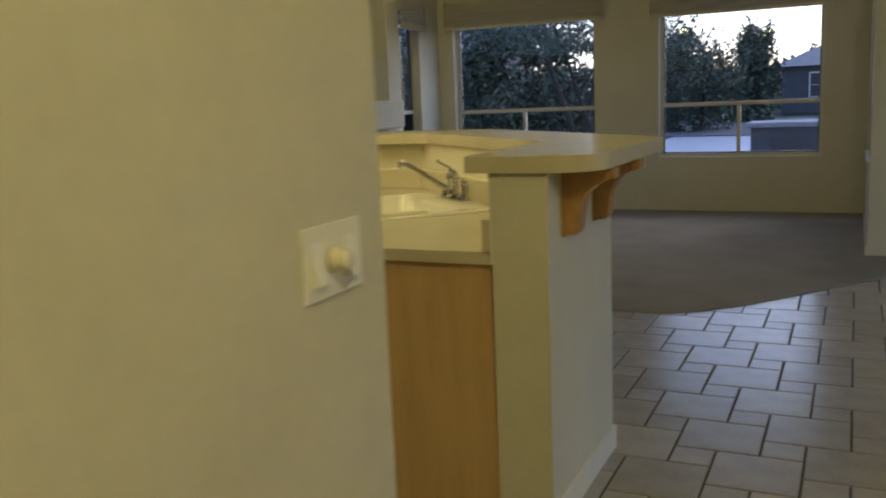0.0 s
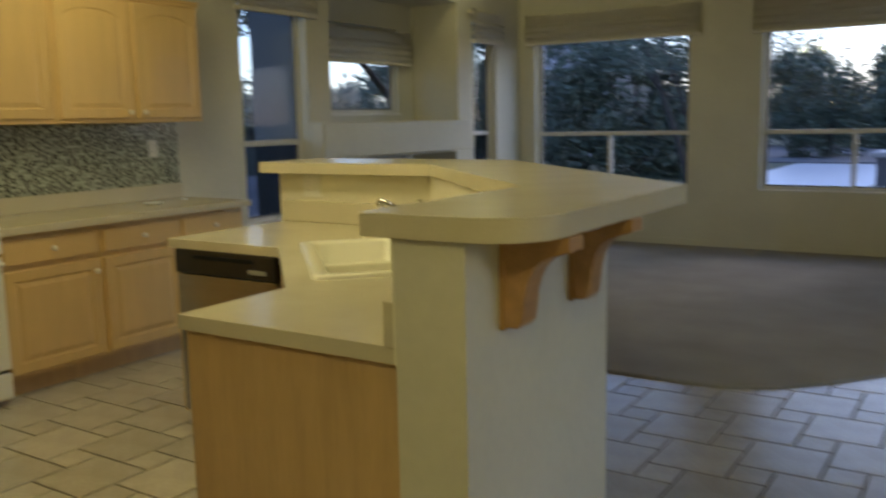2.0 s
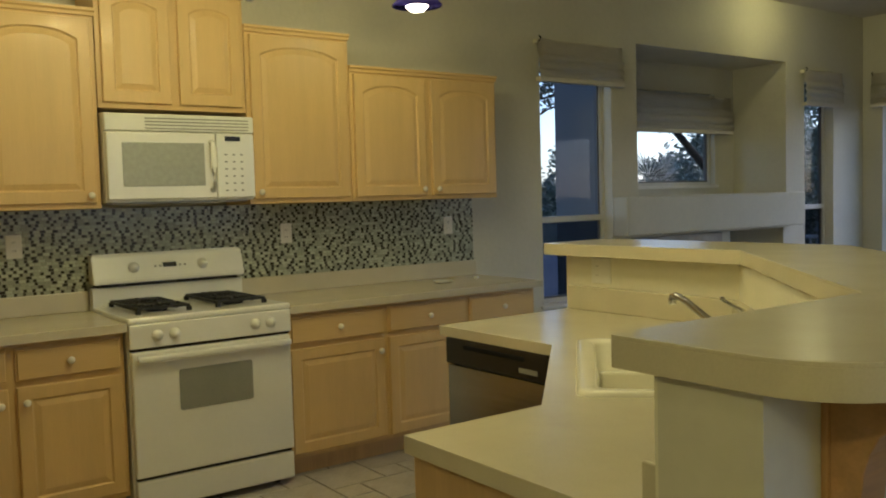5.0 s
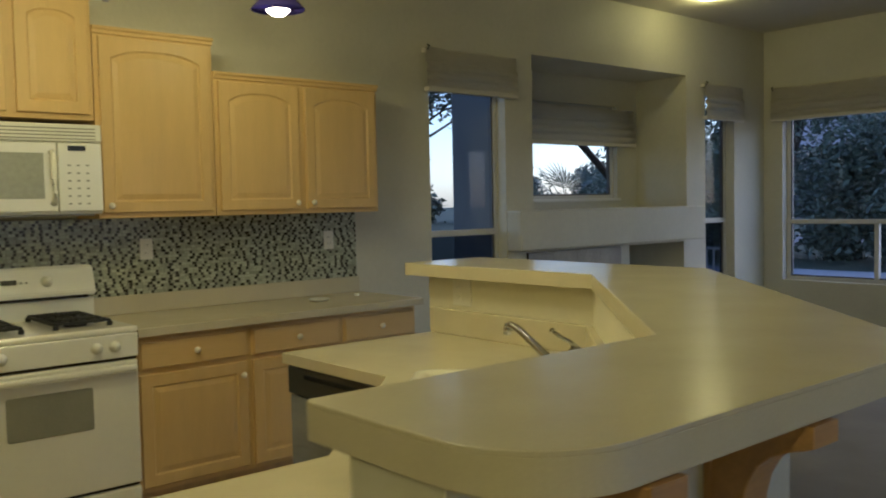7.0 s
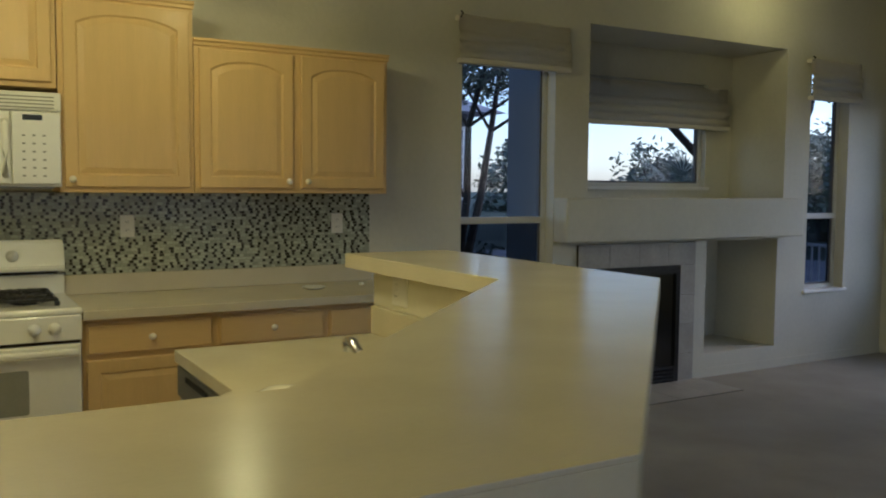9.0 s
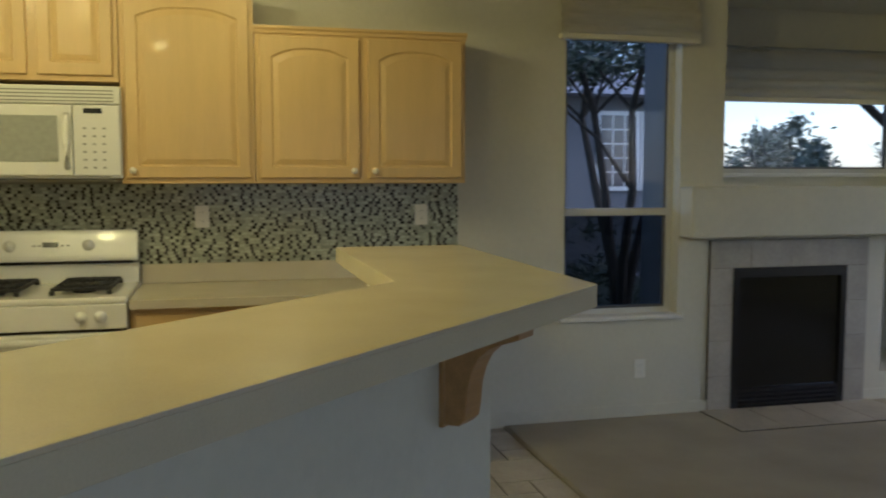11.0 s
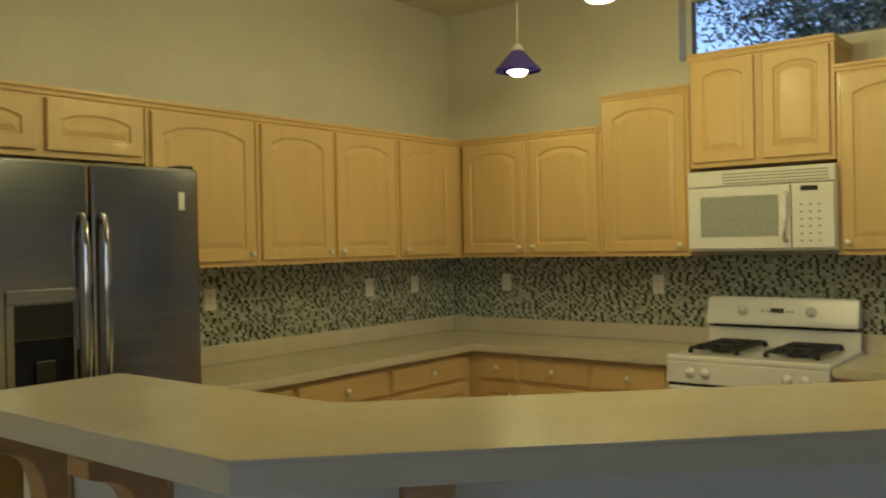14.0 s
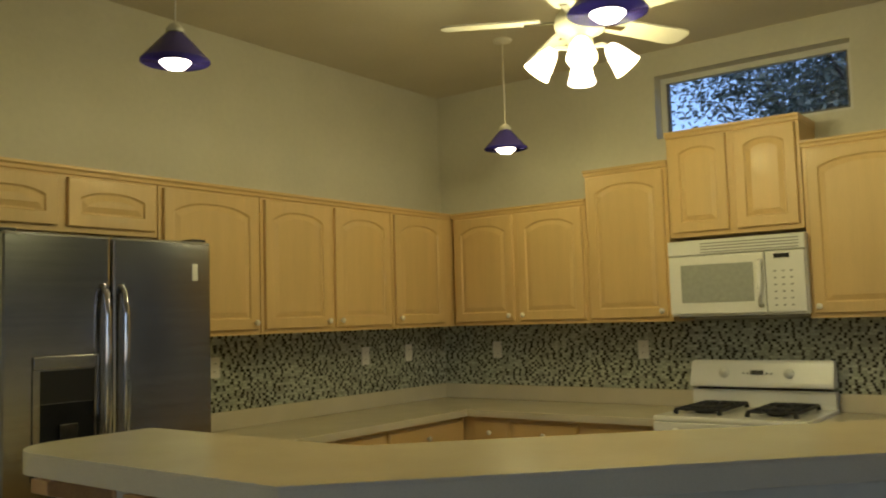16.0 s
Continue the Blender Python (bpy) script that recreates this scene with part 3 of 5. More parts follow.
    # front
    bm = boxed(0, w, -0.672, -0.63, 0.775, 0.885, bevel=0.006)
    panel = part("knob_panel", bm, M_WHITE, root)
    for x in (0.125, 0.205, 0.60, 0.68):
        part("burner_knob", lathe([(0.026, 0), (0.026, 0.005), (0.017, 0.012), (0.015, 0.026), (0.0001, 0.027)], 18), M_WHITE, panel, smooth=True, m=pose(x, -0.672, 0.83, 90))
    # black strip put between panel and door as the shade there
    part("gap", boxed(0.006, w - 0.006, -0.655, -0.632, 0.762, 0.774), M_BLACK, root)
    door = part("oven_door", boxed(0.006, w - 0.006, -0.675, -0.632, 0.185, 0.760, bevel=0.008), M_WHITE, root)
    part("oven_window", prism(rounded([(0.215, 0.47), (0.575, 0.47), (0.575, 0.66), (0.215, 0.66)], [0.012] * 4), 0, 0.003), M_GREYGLASS, door,
         "grey glass oven window", m=pose(0, -0.675, 0, 90))
    bm = boxed(0.02, w - 0.02, -0.72, -0.695, 0.715, 0.745, bevel=0.010)
    box(bm, 0.03, 0.06, -0.70, -0.674, 0.718, 0.742)
    box(bm, w - 0.06, w - 0.03, -0.70, -0.674, 0.718, 0.742)
    part("handle", bm, M_WHITE, door, "long white oven handle")
    # black strip for the shade between door and drawer
    part("gap", boxed(0.012, w - 0.012, -0.652, -0.632, 0.170, 0.184), M_BLACK, root)
    part("storage_drawer", boxed(0.006, w - 0.006, -0.670, -0.632, 0.035, 0.168, bevel=0.008), M_WHITE, root)


gas_range()


def microwave():
    root = thing("microwave", pose(0, 1.905, 1.435, 0, 0, 90), "white over-the-range microwave with a grey door window", "microwave")
    w, h, d = 0.745, 0.425, 0.365
    part("body", boxed(0, w, -d, 0, 0, h, bevel=0.004), M_WHITE, root)
    grille = part("vent_grille", boxed(0, w, -d - 0.025, -d, h - 0.085, h - 0.002, bevel=0.006), M_WHITE, root)
    for i in range(4):
        part("vent_slot", boxed(0.19, w - 0.03, -d - 0.027, -d - 0.02, h - 0.075 + i * 0.016, h - 0.069 + i * 0.016), M_GREYGLASS, grille)
    door = part("door", boxed(0.004, 0.535, -d - 0.032, -d, 0.012, h - 0.090, bevel=0.007), M_WHITE, root)
    part("door_window", boxed(0.075, 0.475, -d - 0.035, -d - 0.030, 0.075, h - 0.140, bevel=0.001), M_SCREEN, door, "grey meshed door window")
    bm = tube([(0.512, -d - 0.03, 0.05), (0.512, -d - 0.055, 0.065), (0.512, -d - 0.060, 0.17), (0.512, -d - 0.055, 0.275), (0.512, -d - 0.03, 0.29)], 0.014, 10)
    part("handle", bm, M_WHITE, door, smooth=True)
    panel = part("control_panel", boxed(0.54, w - 0.004, -d - 0.030, -d, 0.012, h - 0.090, bevel=0.006), M_WHITE, root)
    part("display", boxed(0.585, 0.665, -d - 0.033, -d - 0.028, h - 0.128, h - 0.104), M_BLACK, panel, "black clock display")
    for r in range(6):
        for c in range(3):
            x, z = 0.578 + c * 0.042, 0.045 + r * 0.036
            part("button", boxed(x + 0.003, x + 0.017, -d - 0.0315, -d - 0.029, z, z + 0.008), M_GREYGLASS, panel)
    part("lamp_panel", boxed(0.03, w - 0.03, -d + 0.02, -0.04, -0.008, 0.0), M_GREYGLASS, root)


microwave()


def fridge():
    root = thing("refrigerator", pose(3.63, 0, 0, 0, 0, 180), "side-by-side stainless steel refrigerator with an ice dispenser", "refrigerator")
    w, h = 0.895, 1.82
    part("cabinet", boxed(0, w, -0.72, -0.03, 0.03, h - 0.015, bevel=0.004), M_BLACK, root, "black textured side panels")
    for x in (0.08, w - 0.08):
        part("foot", boxed(x - 0.02, x + 0.02, -0.7, -0.05, 0, 0.03), M_BLACK, root)
    split = 0.425
    for nm, x0, x1 in (("freezer_door", 0.004, split - 0.004), ("fridge_door", split + 0.004, w - 0.004)):
        d = part(nm, boxed(x0, x1, -0.835, -0.725, 0.09, h, bevel=0.012), M_STEEL, root)
        hx = x1 - 0.035 if nm == "freezer_door" else x0 + 0.035
        pts = [(hx, -0.835, 0.62), (hx, -0.862, 0.65), (hx, -0.872, 0.75), (hx, -0.876, 1.15), (hx, -0.872, 1.52), (hx, -0.862, 1.60), (hx, -0.835, 1.63)]
        part("handle", tube(pts, 0.0125, 12), M_CHROME, d, "curved polished bar handle", smooth=True)
        part("hinge_cap", boxed((x0 if nm == "freezer_door" else x1 - 0.07), (x0 + 0.07 if nm == "freezer_door" else x1), -0.80, -0.72, h, h + 0.014, bevel=0.003), M_BLACK, d)
        if nm == "freezer_door":
            bm = bmesh.new()
            box(bm, 0.115, 0.375, -0.846, -0.834, 1.325, 1.375, bevel=0.005)
            box(bm, 0.115, 0.140, -0.842, -0.834, 0.96, 1.325)
            box(bm, 0.350, 0.375, -0.842, -0.834, 0.96, 1.325)
            box(bm, 0.115, 0.375, -0.852, -0.834, 0.935, 0.965, bevel=0.004)
            disp = part("ice_dispenser", bm, M_STEEL, d, "steel framed ice and water dispenser")
            part("control_face", boxed(0.142, 0.348, -0.841, -0.834, 1.205, 1.322), M_BLACK, d)
            # no cavity is cut: a flat black sheet gives its depth and shade
            part("recess", boxed(0.142, 0.348, -0.8375, -0.834, 0.967, 1.203), M_RECESS_BLACK, d)
            part("lever", boxed(0.21, 0.28, -0.850, -0.838, 1.02, 1.13, bevel=0.004), M_BLACK, d)
        else:
            part("badge", boxed(w - 0.10, w - 0.075, -0.838, -0.834, 1.655, 1.725), M_PLATE, d, "small bright maker's badge")
    part("kick_grille", boxed(0.01, w - 0.01, -0.80, -0.72, 0.02, 0.085), M_BLACK, root)


fridge()


# ---- peninsula ----
def bar_poly():
    p = [(1.655, 3.485), (2.695, 3.495), (3.665, 2.525), (3.665, 1.765), (4.082, 1.765), (4.082, 2.728), (2.865, 3.935), (1.65, 3.935)]
    return rounded(p, [0.012, 0, 0, 0.012, 0.15, 0.015, 0.015, 0.03], steps=18)


BAR = 1.195
PONY_OUT = [(1.70, 3.72), (2.735, 3.72), (3.925, 2.53), (3.925, 1.785)]
PONY_IN = [(3.745, 1.785), (3.745, 2.475), (2.625, 3.595), (1.70, 3.595)]
worktop("bar_top", bar_poly(), BAR - 0.052, BAR, "beige laminate raised bar top wrapping the sink corner", "bar top")
tagged(obj("wall_pony", prism(PONY_OUT + PONY_IN, 0, BAR - 0.054), M_WALL), "beige painted half wall carrying the bar top", "half wall", kind="structure")


def pony_base():
    off = 0.013
    out = [(1.70, 3.72 + off), (2.740, 3.72 + off), (3.925 + off, 2.535), (3.925 + off, 1.785)]
    bm = prism(out + PONY_OUT[::-1], 0, 0.085)
    tagged(obj("baseboard", bm, M_TRIM), "white painted baseboard round the half wall", "baseboard", kind="structure")


pony_base()


def splash_panel():
    o = 0.006
    a = [(1.70, 3.595), (2.625, 3.595), (3.745, 2.475), (3.745, 1.785)]
    b = [(3.745 - o, 1.785), (3.745 - o, 2.475 - 0.4142 * o), (2.625 - 0.4142 * o, 3.595 - o), (1.70, 3.595 - o)]
    tagged(obj("trim", prism(a + b, 0.86, BAR - 0.055), M_PANEL), "pale cream splash panel behind the sink", "splash panel", kind="structure")


splash_panel()


def corbel(m, k=1.0):
    """Profile in local x (outwards) and z (down from 0)."""
    prof = [(0, 0), (0.165, 0), (0.165, -0.030), (0.150, -0.036), (0.128, -0.042), (0.102, -0.054), (0.082, -0.072), (0.068, -0.098),
            (0.060, -0.128), (0.056, -0.170), (0.052, -0.194), (0.040, -0.206), (0.0, -0.208)]
    root = thing("corbel", m, "stained maple scrolled corbel under the bar top", "corbel", "bar corbels")
    bm = prism([(x, z) for x, z in [(x * k, z * k) for x, z in prof]], -0.035, 0.035, bevel=0.003)
    part("bracket", bm, M_CORBEL, root, m=pose(0, 0, 0, 90))
    part("back_plate", boxed(0.0, 0.012, -0.042, 0.042, -0.212 * k, -0.001, bevel=0.003), M_CORBEL, root)
    return root


C0 = corbel(pose(3.925, 1.965, BAR - 0.054))
copy_thing(C0, pose(3.925, 2.32, BAR - 0.054))
C1 = corbel(pose(3.69, 2.765, BAR - 0.054, 0, 0, 45), 1.14)
copy_thing(C1, pose(2.875, 3.58, BAR - 0.054, 0, 0, 45))
copy_thing(C0, pose(2.12, 3.72, BAR - 0.054, 0, 0, 90))

# low counter with the corner sink
SINK_C = (2.91, 2.83)
def turn(pts):
    c, s = math.cos(radians(-45)), math.sin(radians(-45))
    return [(SINK_C[0] + c * x - s * y, SINK_C[1] + s * x + c * y) for x, y in pts]


HOLE = turn(rounded([(-0.395, -0.235), (0.395, -0.235), (0.395, 0.13), (-0.395, 0.13)], [0.06] * 4))
LOW = [(1.735, 2.83), (2.40, 2.83), (3.02, 2.21), (3.02, 1.80), (3.745, 1.80), (3.745, 2.475), (2.625, 3.595), (1.735, 3.595)]
worktop("worktop", LOW, BASE_H, TOP, "beige laminate low worktop around the corner sink", "worktop", holes=[HOLE])


def low_upstand():
    i = 0.035
    inner = [(1.735, 3.595 - i), (2.625 - 0.0145, 3.595 - i), (3.745 - i, 2.475 - 0.0145), (3.745 - i, 1.788)]
    outer = [(3.745, 1.788), (3.745, 2.475), (2.625, 3.595), (1.735, 3.595)]
    bm = prism(inner + outer, TOP, 1.0, bevel=0.004)
    tagged(obj("upstand", bm, M_LAM), "beige laminate upstand against the half wall", "upstand")


low_upstand()


def sink():
    root = thing("sink", pose(SINK_C[0], SINK_C[1], TOP, 0, 0, -45), "white enamel double-bowl drop-in corner sink", "sink")
    def rr(x0, x1, y0, y1, r, z):
        return [(x, y, z) for x, y in rounded([(x0, y0), (x1, y0), (x1, y1), (x0, y1)], [r] * 4)]
    rim = [rr(-0.43, 0.43, -0.275, 0.285, 0.04, 0.0), rr(-0.427, 0.427, -0.272, 0.282, 0.04, 0.010), rr(-0.415, 0.415, -0.26, 0.27, 0.04, 0.014),
           rr(-0.385, 0.385, -0.225, 0.12, 0.055, 0.012), rr(-0.375, 0.375, -0.215, 0.11, 0.055, 0.0), rr(-0.355, 0.355, -0.20, 0.095, 0.06, -0.15),
           rr(-0.31, 0.31, -0.155, 0.05, 0.05, -0.165)]
    bm = loops(rim, cap=False)
    bm.verts.ensure_lookup_table()
    n = len(rim[0])
    bm.faces.new([bm.verts[i] for i in range(len(bm.verts) - n, len(bm.verts))])
    part("basin", bm, M_SINK, root, smooth=True)
    part("divider", boxed(-0.012, 0.012, -0.205, 0.10, -0.155, -0.02, bevel=0.008), M_SINK, root)
    for x in (-0.19, 0.19):
        part("drain", lathe([(0.042, 0), (0.040, 0.003), (0.02, 0.001), (0.0001, 0.001)], 18), M_CHROME, root, m=pose(x, -0.05, -0.1645))
    fau = thing("faucet", pose(SINK_C[0], SINK_C[1], TOP, 0, 0, -45), "chrome kitchen faucet with one lever and a side sprayer", "faucet")
    part("base_plate", boxed(-0.125, 0.125, 0.195, 0.25, 0.014, 0.030, bevel=0.006), M_CHROME, fau)
    part("body", lathe([(0.034, 0.03), (0.030, 0.045), (0.027, 0.10), (0.031, 0.106), (0.031, 0.125), (0.022, 0.145), (0.010, 0.153), (0.0001, 0.154)], 18), M_CHROME, fau, smooth=True, m=pose(0, 0.222, 0))
    part("spout", tube([(0, 0.222, 0.062), (-0.035, 0.19, 0.074), (-0.10, 0.13, 0.122), (-0.158, 0.076, 0.168), (-0.178, 0.057, 0.181), (-0.193, 0.043, 0.186), (-0.205, 0.032, 0.181)],
                       [0.014, 0.013, 0.012, 0.0115, 0.0115, 0.0125, 0.012], 12), M_CHROME, fau, smooth=True)
    part("aerator", lathe([(0.012, 0.0), (0.013, -0.004), (0.013, -0.022), (0.0001, -0.023)], 14), M_CHROME, fau, smooth=True, m=pose(-0.204, 0.033, 0.180))
    part("lever", tube([(0, 0.222, 0.148), (-0.002, 0.205, 0.166), (-0.004, 0.185, 0.176), (-0.006, 0.160, 0.194)], [0.010, 0.0065, 0.0055, 0.005], 10), M_CHROME, fau, smooth=True)
    part("lever_ball", lathe([(0.0001, -0.008), (0.006, -0.006), (0.0085, 0.0), (0.006, 0.006), (0.0001, 0.008)], 12), M_CHROME, fau, smooth=True, m=pose(-0.006, 0.157, 0.197))
    for x in (-0.10, 0.10):
        part("cap", lathe([(0.018, 0.03), (0.018, 0.045), (0.010, 0.052), (0.0001, 0.053)], 14), M_CHROME, fau, smooth=True, m=pose(x, 0.222, 0))
    spr = part("sprayer", lathe([(0.022, 0.014), (0.020, 0.03), (0.015, 0.05), (0.019, 0.090), (0.016, 0.112), (0.0001, 0.116)], 14), M_CHROME, fau, smooth=True, m=pose(0.17, 0.215, 0))
    part("trigger", tube([(0, 0, 0.11), (-0.015, -0.012, 0.122), (-0.045, -0.02, 0.118)], [0.008, 0.007, 0.005], 8), M_CHROME, spr, smooth=True)


sink()


def dishwasher():
    root = thing("dishwasher", pose(2.385, 3.45, 0, 0, 0, 0), "stainless dishwasher with a black control strip", "dishwasher")
    x0, x1, f = -0.61, -0.01, -0.60
    part("tub", boxed(x0, x1, f + 0.02, 0, 0.10, 0.845), M_BLACK, root)
    part("door", boxed(x0, x1, f - 0.012, f + 0.02, 0.115, 0.742, bevel=0.004), M_STEEL, root, "stainless steel door")
    ctl = part("control_strip", boxed(x0, x1, f - 0.022, f + 0.02, 0.747, 0.853, bevel=0.007), M_BLACK, root, "black control strip with a grip pocket")
    part("grip", boxed(x0 + 0.12, x1 - 0.12, f - 0.025, f - 0.018, 0.815, 0.832, bevel=0.002), M_RECESS_BLACK, ctl)
    part("indicator", boxed(x1 - 0.15, x1 - 0.05, f - 0.0235, f - 0.02, 0.772, 0.790), M_GREYGLASS, ctl)
    part("toe_panel", boxed(x0, x1, f + 0.05, f + 0.07, 0, 0.10), M_BLACK, root)


dishwasher()
cabinet("end_panel", pose(1.745, 3.58, 0), 0.025, BASE_H, 0.72, [], "thin maple end panel beside the dishwasher", "end panel", toe=True)


def sink_cabinet():
    root = thing("base_cabinet", pose(0, 0, 0), "maple corner base cabinet under the sink with angled doors", "base cabinet", "kitchen base cabinets")
    poly = [(2.405, 2.862), (3.022, 2.245), (3.022, 1.835), (3.74, 1.835), (3.74, 2.47), (2.62, 3.59), (2.405, 3.59)]
    part("body", prism(poly, 0.10, 0.68), M_MAPLE, root)
    wide = turn(rounded([(-0.42, -0.26), (0.42, -0.26), (0.42, 0.155), (-0.42, 0.155)], [0.06] * 4))
    part("top_rail", prism(poly, 0.68, BASE_H - 0.001, holes=[wide]), M_MAPLE, root)
    tp = [(2.46, 2.91), (3.09, 2.28), (3.09, 1.845), (3.735, 1.845), (3.735, 2.465), (2.615, 3.585), (2.46, 3.585)]
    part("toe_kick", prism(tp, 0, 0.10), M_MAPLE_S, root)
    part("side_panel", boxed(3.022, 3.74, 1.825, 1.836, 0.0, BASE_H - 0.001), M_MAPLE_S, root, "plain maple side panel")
    L = math.hypot(0.617, 0.617)
    for i in range(2):
        w = L / 2 - 0.03
        s = 0.02 + i * (L / 2 - 0.005)
        c = math.cos(radians(45))
        f = part("door", door_panel(w, 0.54), M_MAPLE, root, m=pose(2.405 + s * c, 2.862 - s * c, 0.125, 0, 0, -45))
        add_knob(f, w - 0.05 if i == 0 else 0.05, -0.02, 0.47)
        bm = boxed(0, w, -0.02, 0, 0, 0.14, bevel=0.006)
        part("drawer_front", bm, M_MAPLE_H, root, m=pose(2.405 + s * c, 2.862 - s * c, 0.69, 0, 0, -45))


sink_cabinet()


# ---- outlets and switches ----
def wall_plate(name, m, w, label, category, inserts, group=""):
    """Local: y=-0.006 the front, centred at x=0, z=0."""
    root = thing(name, m, label, category, group)
    part("plate", boxed(-w / 2, w / 2, -0.006, 0, -0.057, 0.057, bevel=0.003), M_PLATE, root)
    for kind, x in inserts:
        if kind == "socket":
            for z in (-0.021, 0.021):
                s = part("socket", boxed(x - 0.017, x + 0.017, -0.008, -0.005, z - 0.014, z + 0.014, bevel=0.001), M_PLATE, root)
                for dx in (-0.006, 0.006):
                    part("slot", boxed(x + dx - 0.001, x + dx + 0.001, -0.0085, -0.0075, z - 0.004, z + 0.005), M_BLACK, s)
        elif kind == "rocker":
            bm = loops([[(x - 0.017, -0.005, -0.033), (x + 0.017, -0.005, -0.033), (x + 0.017, -0.005, 0.033), (x - 0.017, -0.005, 0.033)],
                        [(x - 0.016, -0.016, -0.032), (x + 0.016, -0.016, -0.032), (x + 0.016, -0.007, 0.032), (x - 0.016, -0.007, 0.032)]])
            part("rocker", bm, M_PLATE, root)
        elif kind == "dimmer":
            part("dimmer_knob", lathe([(0.022, 0), (0.021, 0.006), (0.018, 0.010), (0.017, 0.026), (0.014, 0.029), (0.0001, 0.029)], 20), M_KNOB, root,
                 "ivory rotary dimmer knob", smooth=True, m=pose(x, -0.006, 0, 90))
    return root


for y, z in ((0.47, 1.236), (1.56, 1.236), (2.995, 1.236), (4.16, 1.236)):
    wall_plate("outlet", pose(0.009, y, z, 0, 0, 90), 0.072, "ivory wall outlet on the mosaic backsplash", "outlet", [("socket", 0)], "backsplash outlets")
for x in (0.43, 0.87, 2.08):
    wall_plate("outlet", pose(x, 0.009, 1.236, 0, 0, 180), 0.072, "ivory wall outlet on the mosaic backsplash", "outlet", [("socket", 0)], "backsplash outlets")
wall_plate("outlet", pose(1.92, 3.589, 1.075), 0.115, "ivory outlet laid sideways in the half wall", "outlet", [("socket", -0.02)])
wall_plate("outlet", pose(0, 5.50, 0.30, 0, 0, 90), 0.072, "beige low wall outlet under the window", "outlet", [("socket", 0)])
wall_plate("light_switch", pose(4.02, 0.455, 1.133, 0, 0, 90), 0.165, "ivory switch plate with two rockers and a round dimmer", "light switch",
           [("rocker", -0.047), ("dimmer", 0.0), ("rocker", 0.047)])


# ---- fireplace ----
def fireplace():
    root = thing("fireplace", pose(0, 5.945, 0, 0, 0, 90), "gas fireplace with a black firebox and beige tile surround", "fireplace")
    t = 0.022
    tiles = [(0.0, 0.16, i * 0.2225, (i + 1) * 0.2225) for i in range(4)] + [(0.96, 1.12, i * 0.2225, (i + 1) * 0.2225) for i in range(4)]
    tiles += [(i * 0.28, (i + 1) * 0.28, 0.89, 1.06) for i in range(4)]
    sur = part("surround", boxed(0.0, 0.16, -t + 0.004, 0, 0, 0.89), M_GROUT, root)
    part("surround", boxed(0.96, 1.12, -t + 0.004, 0, 0, 0.89), M_GROUT, root)
    part("surround", boxed(0.0, 1.12, -t + 0.004, 0, 0.89, 1.06), M_GROUT, root)
    for x0, x1, z0, z1 in tiles:
        part("tile", boxed(x0 + 0.001, x1 - 0.001, -t, -0.002, z0 + 0.001, z1 - 0.001, bevel=0.0015), M_HEARTH, sur)
    bm = bmesh.new()
    box(bm, 0.16, 0.20, -0.03, 0.02, 0.0, 0.89)
    box(bm, 0.92, 0.96, -0.03, 0.02, 0.0, 0.89)
    box(bm, 0.20, 0.92, -0.03, 0.02, 0.83, 0.89)
    box(bm, 0.20, 0.92, -0.03, 0.02, 0.0, 0.14)
    part("metal_frame", bm, M_BLACK, root, "black metal fireplace frame")
    for i in range(4):
        part("louvre", boxed(0.21, 0.91, -0.034, -0.028, 0.022 + i * 0.028, 0.036 + i * 0.028), M_RECESS_BLACK, root)
    part("glass", boxed(0.20, 0.92, -0.012, -0.006, 0.14, 0.83), M_SMOKE, root, "dark smoked fire glass")
    part("firebox", boxed(0.17, 0.95, 0.03, 0.44, 0.0, 0.885), M_RECESS_BLACK, root)
    ob = obj("mantel", boxed(0.0, 0.15, 5.74, 8.12, 1.085, 1.385, bevel=0.012), M_WALL)
    tagged(ob, "thick plastered mantel shelf painted beige", "mantel")
    hearth = thing("hearth", pose(0, 5.90, 0.014), "flush beige tile hearth in the carpet", "hearth")
    part("bed", boxed(0.0, 0.46, 0, 1.22, -0.012, 0.003), M_GROUT, hearth)
    for i in range(4):
        part("tile", boxed(0.005, 0.455, 0.005 + i * 0.303, 0.302 + i * 0.303, 0.0, 0.007, bevel=0.001), M_HEARTH, hearth)


fireplace()


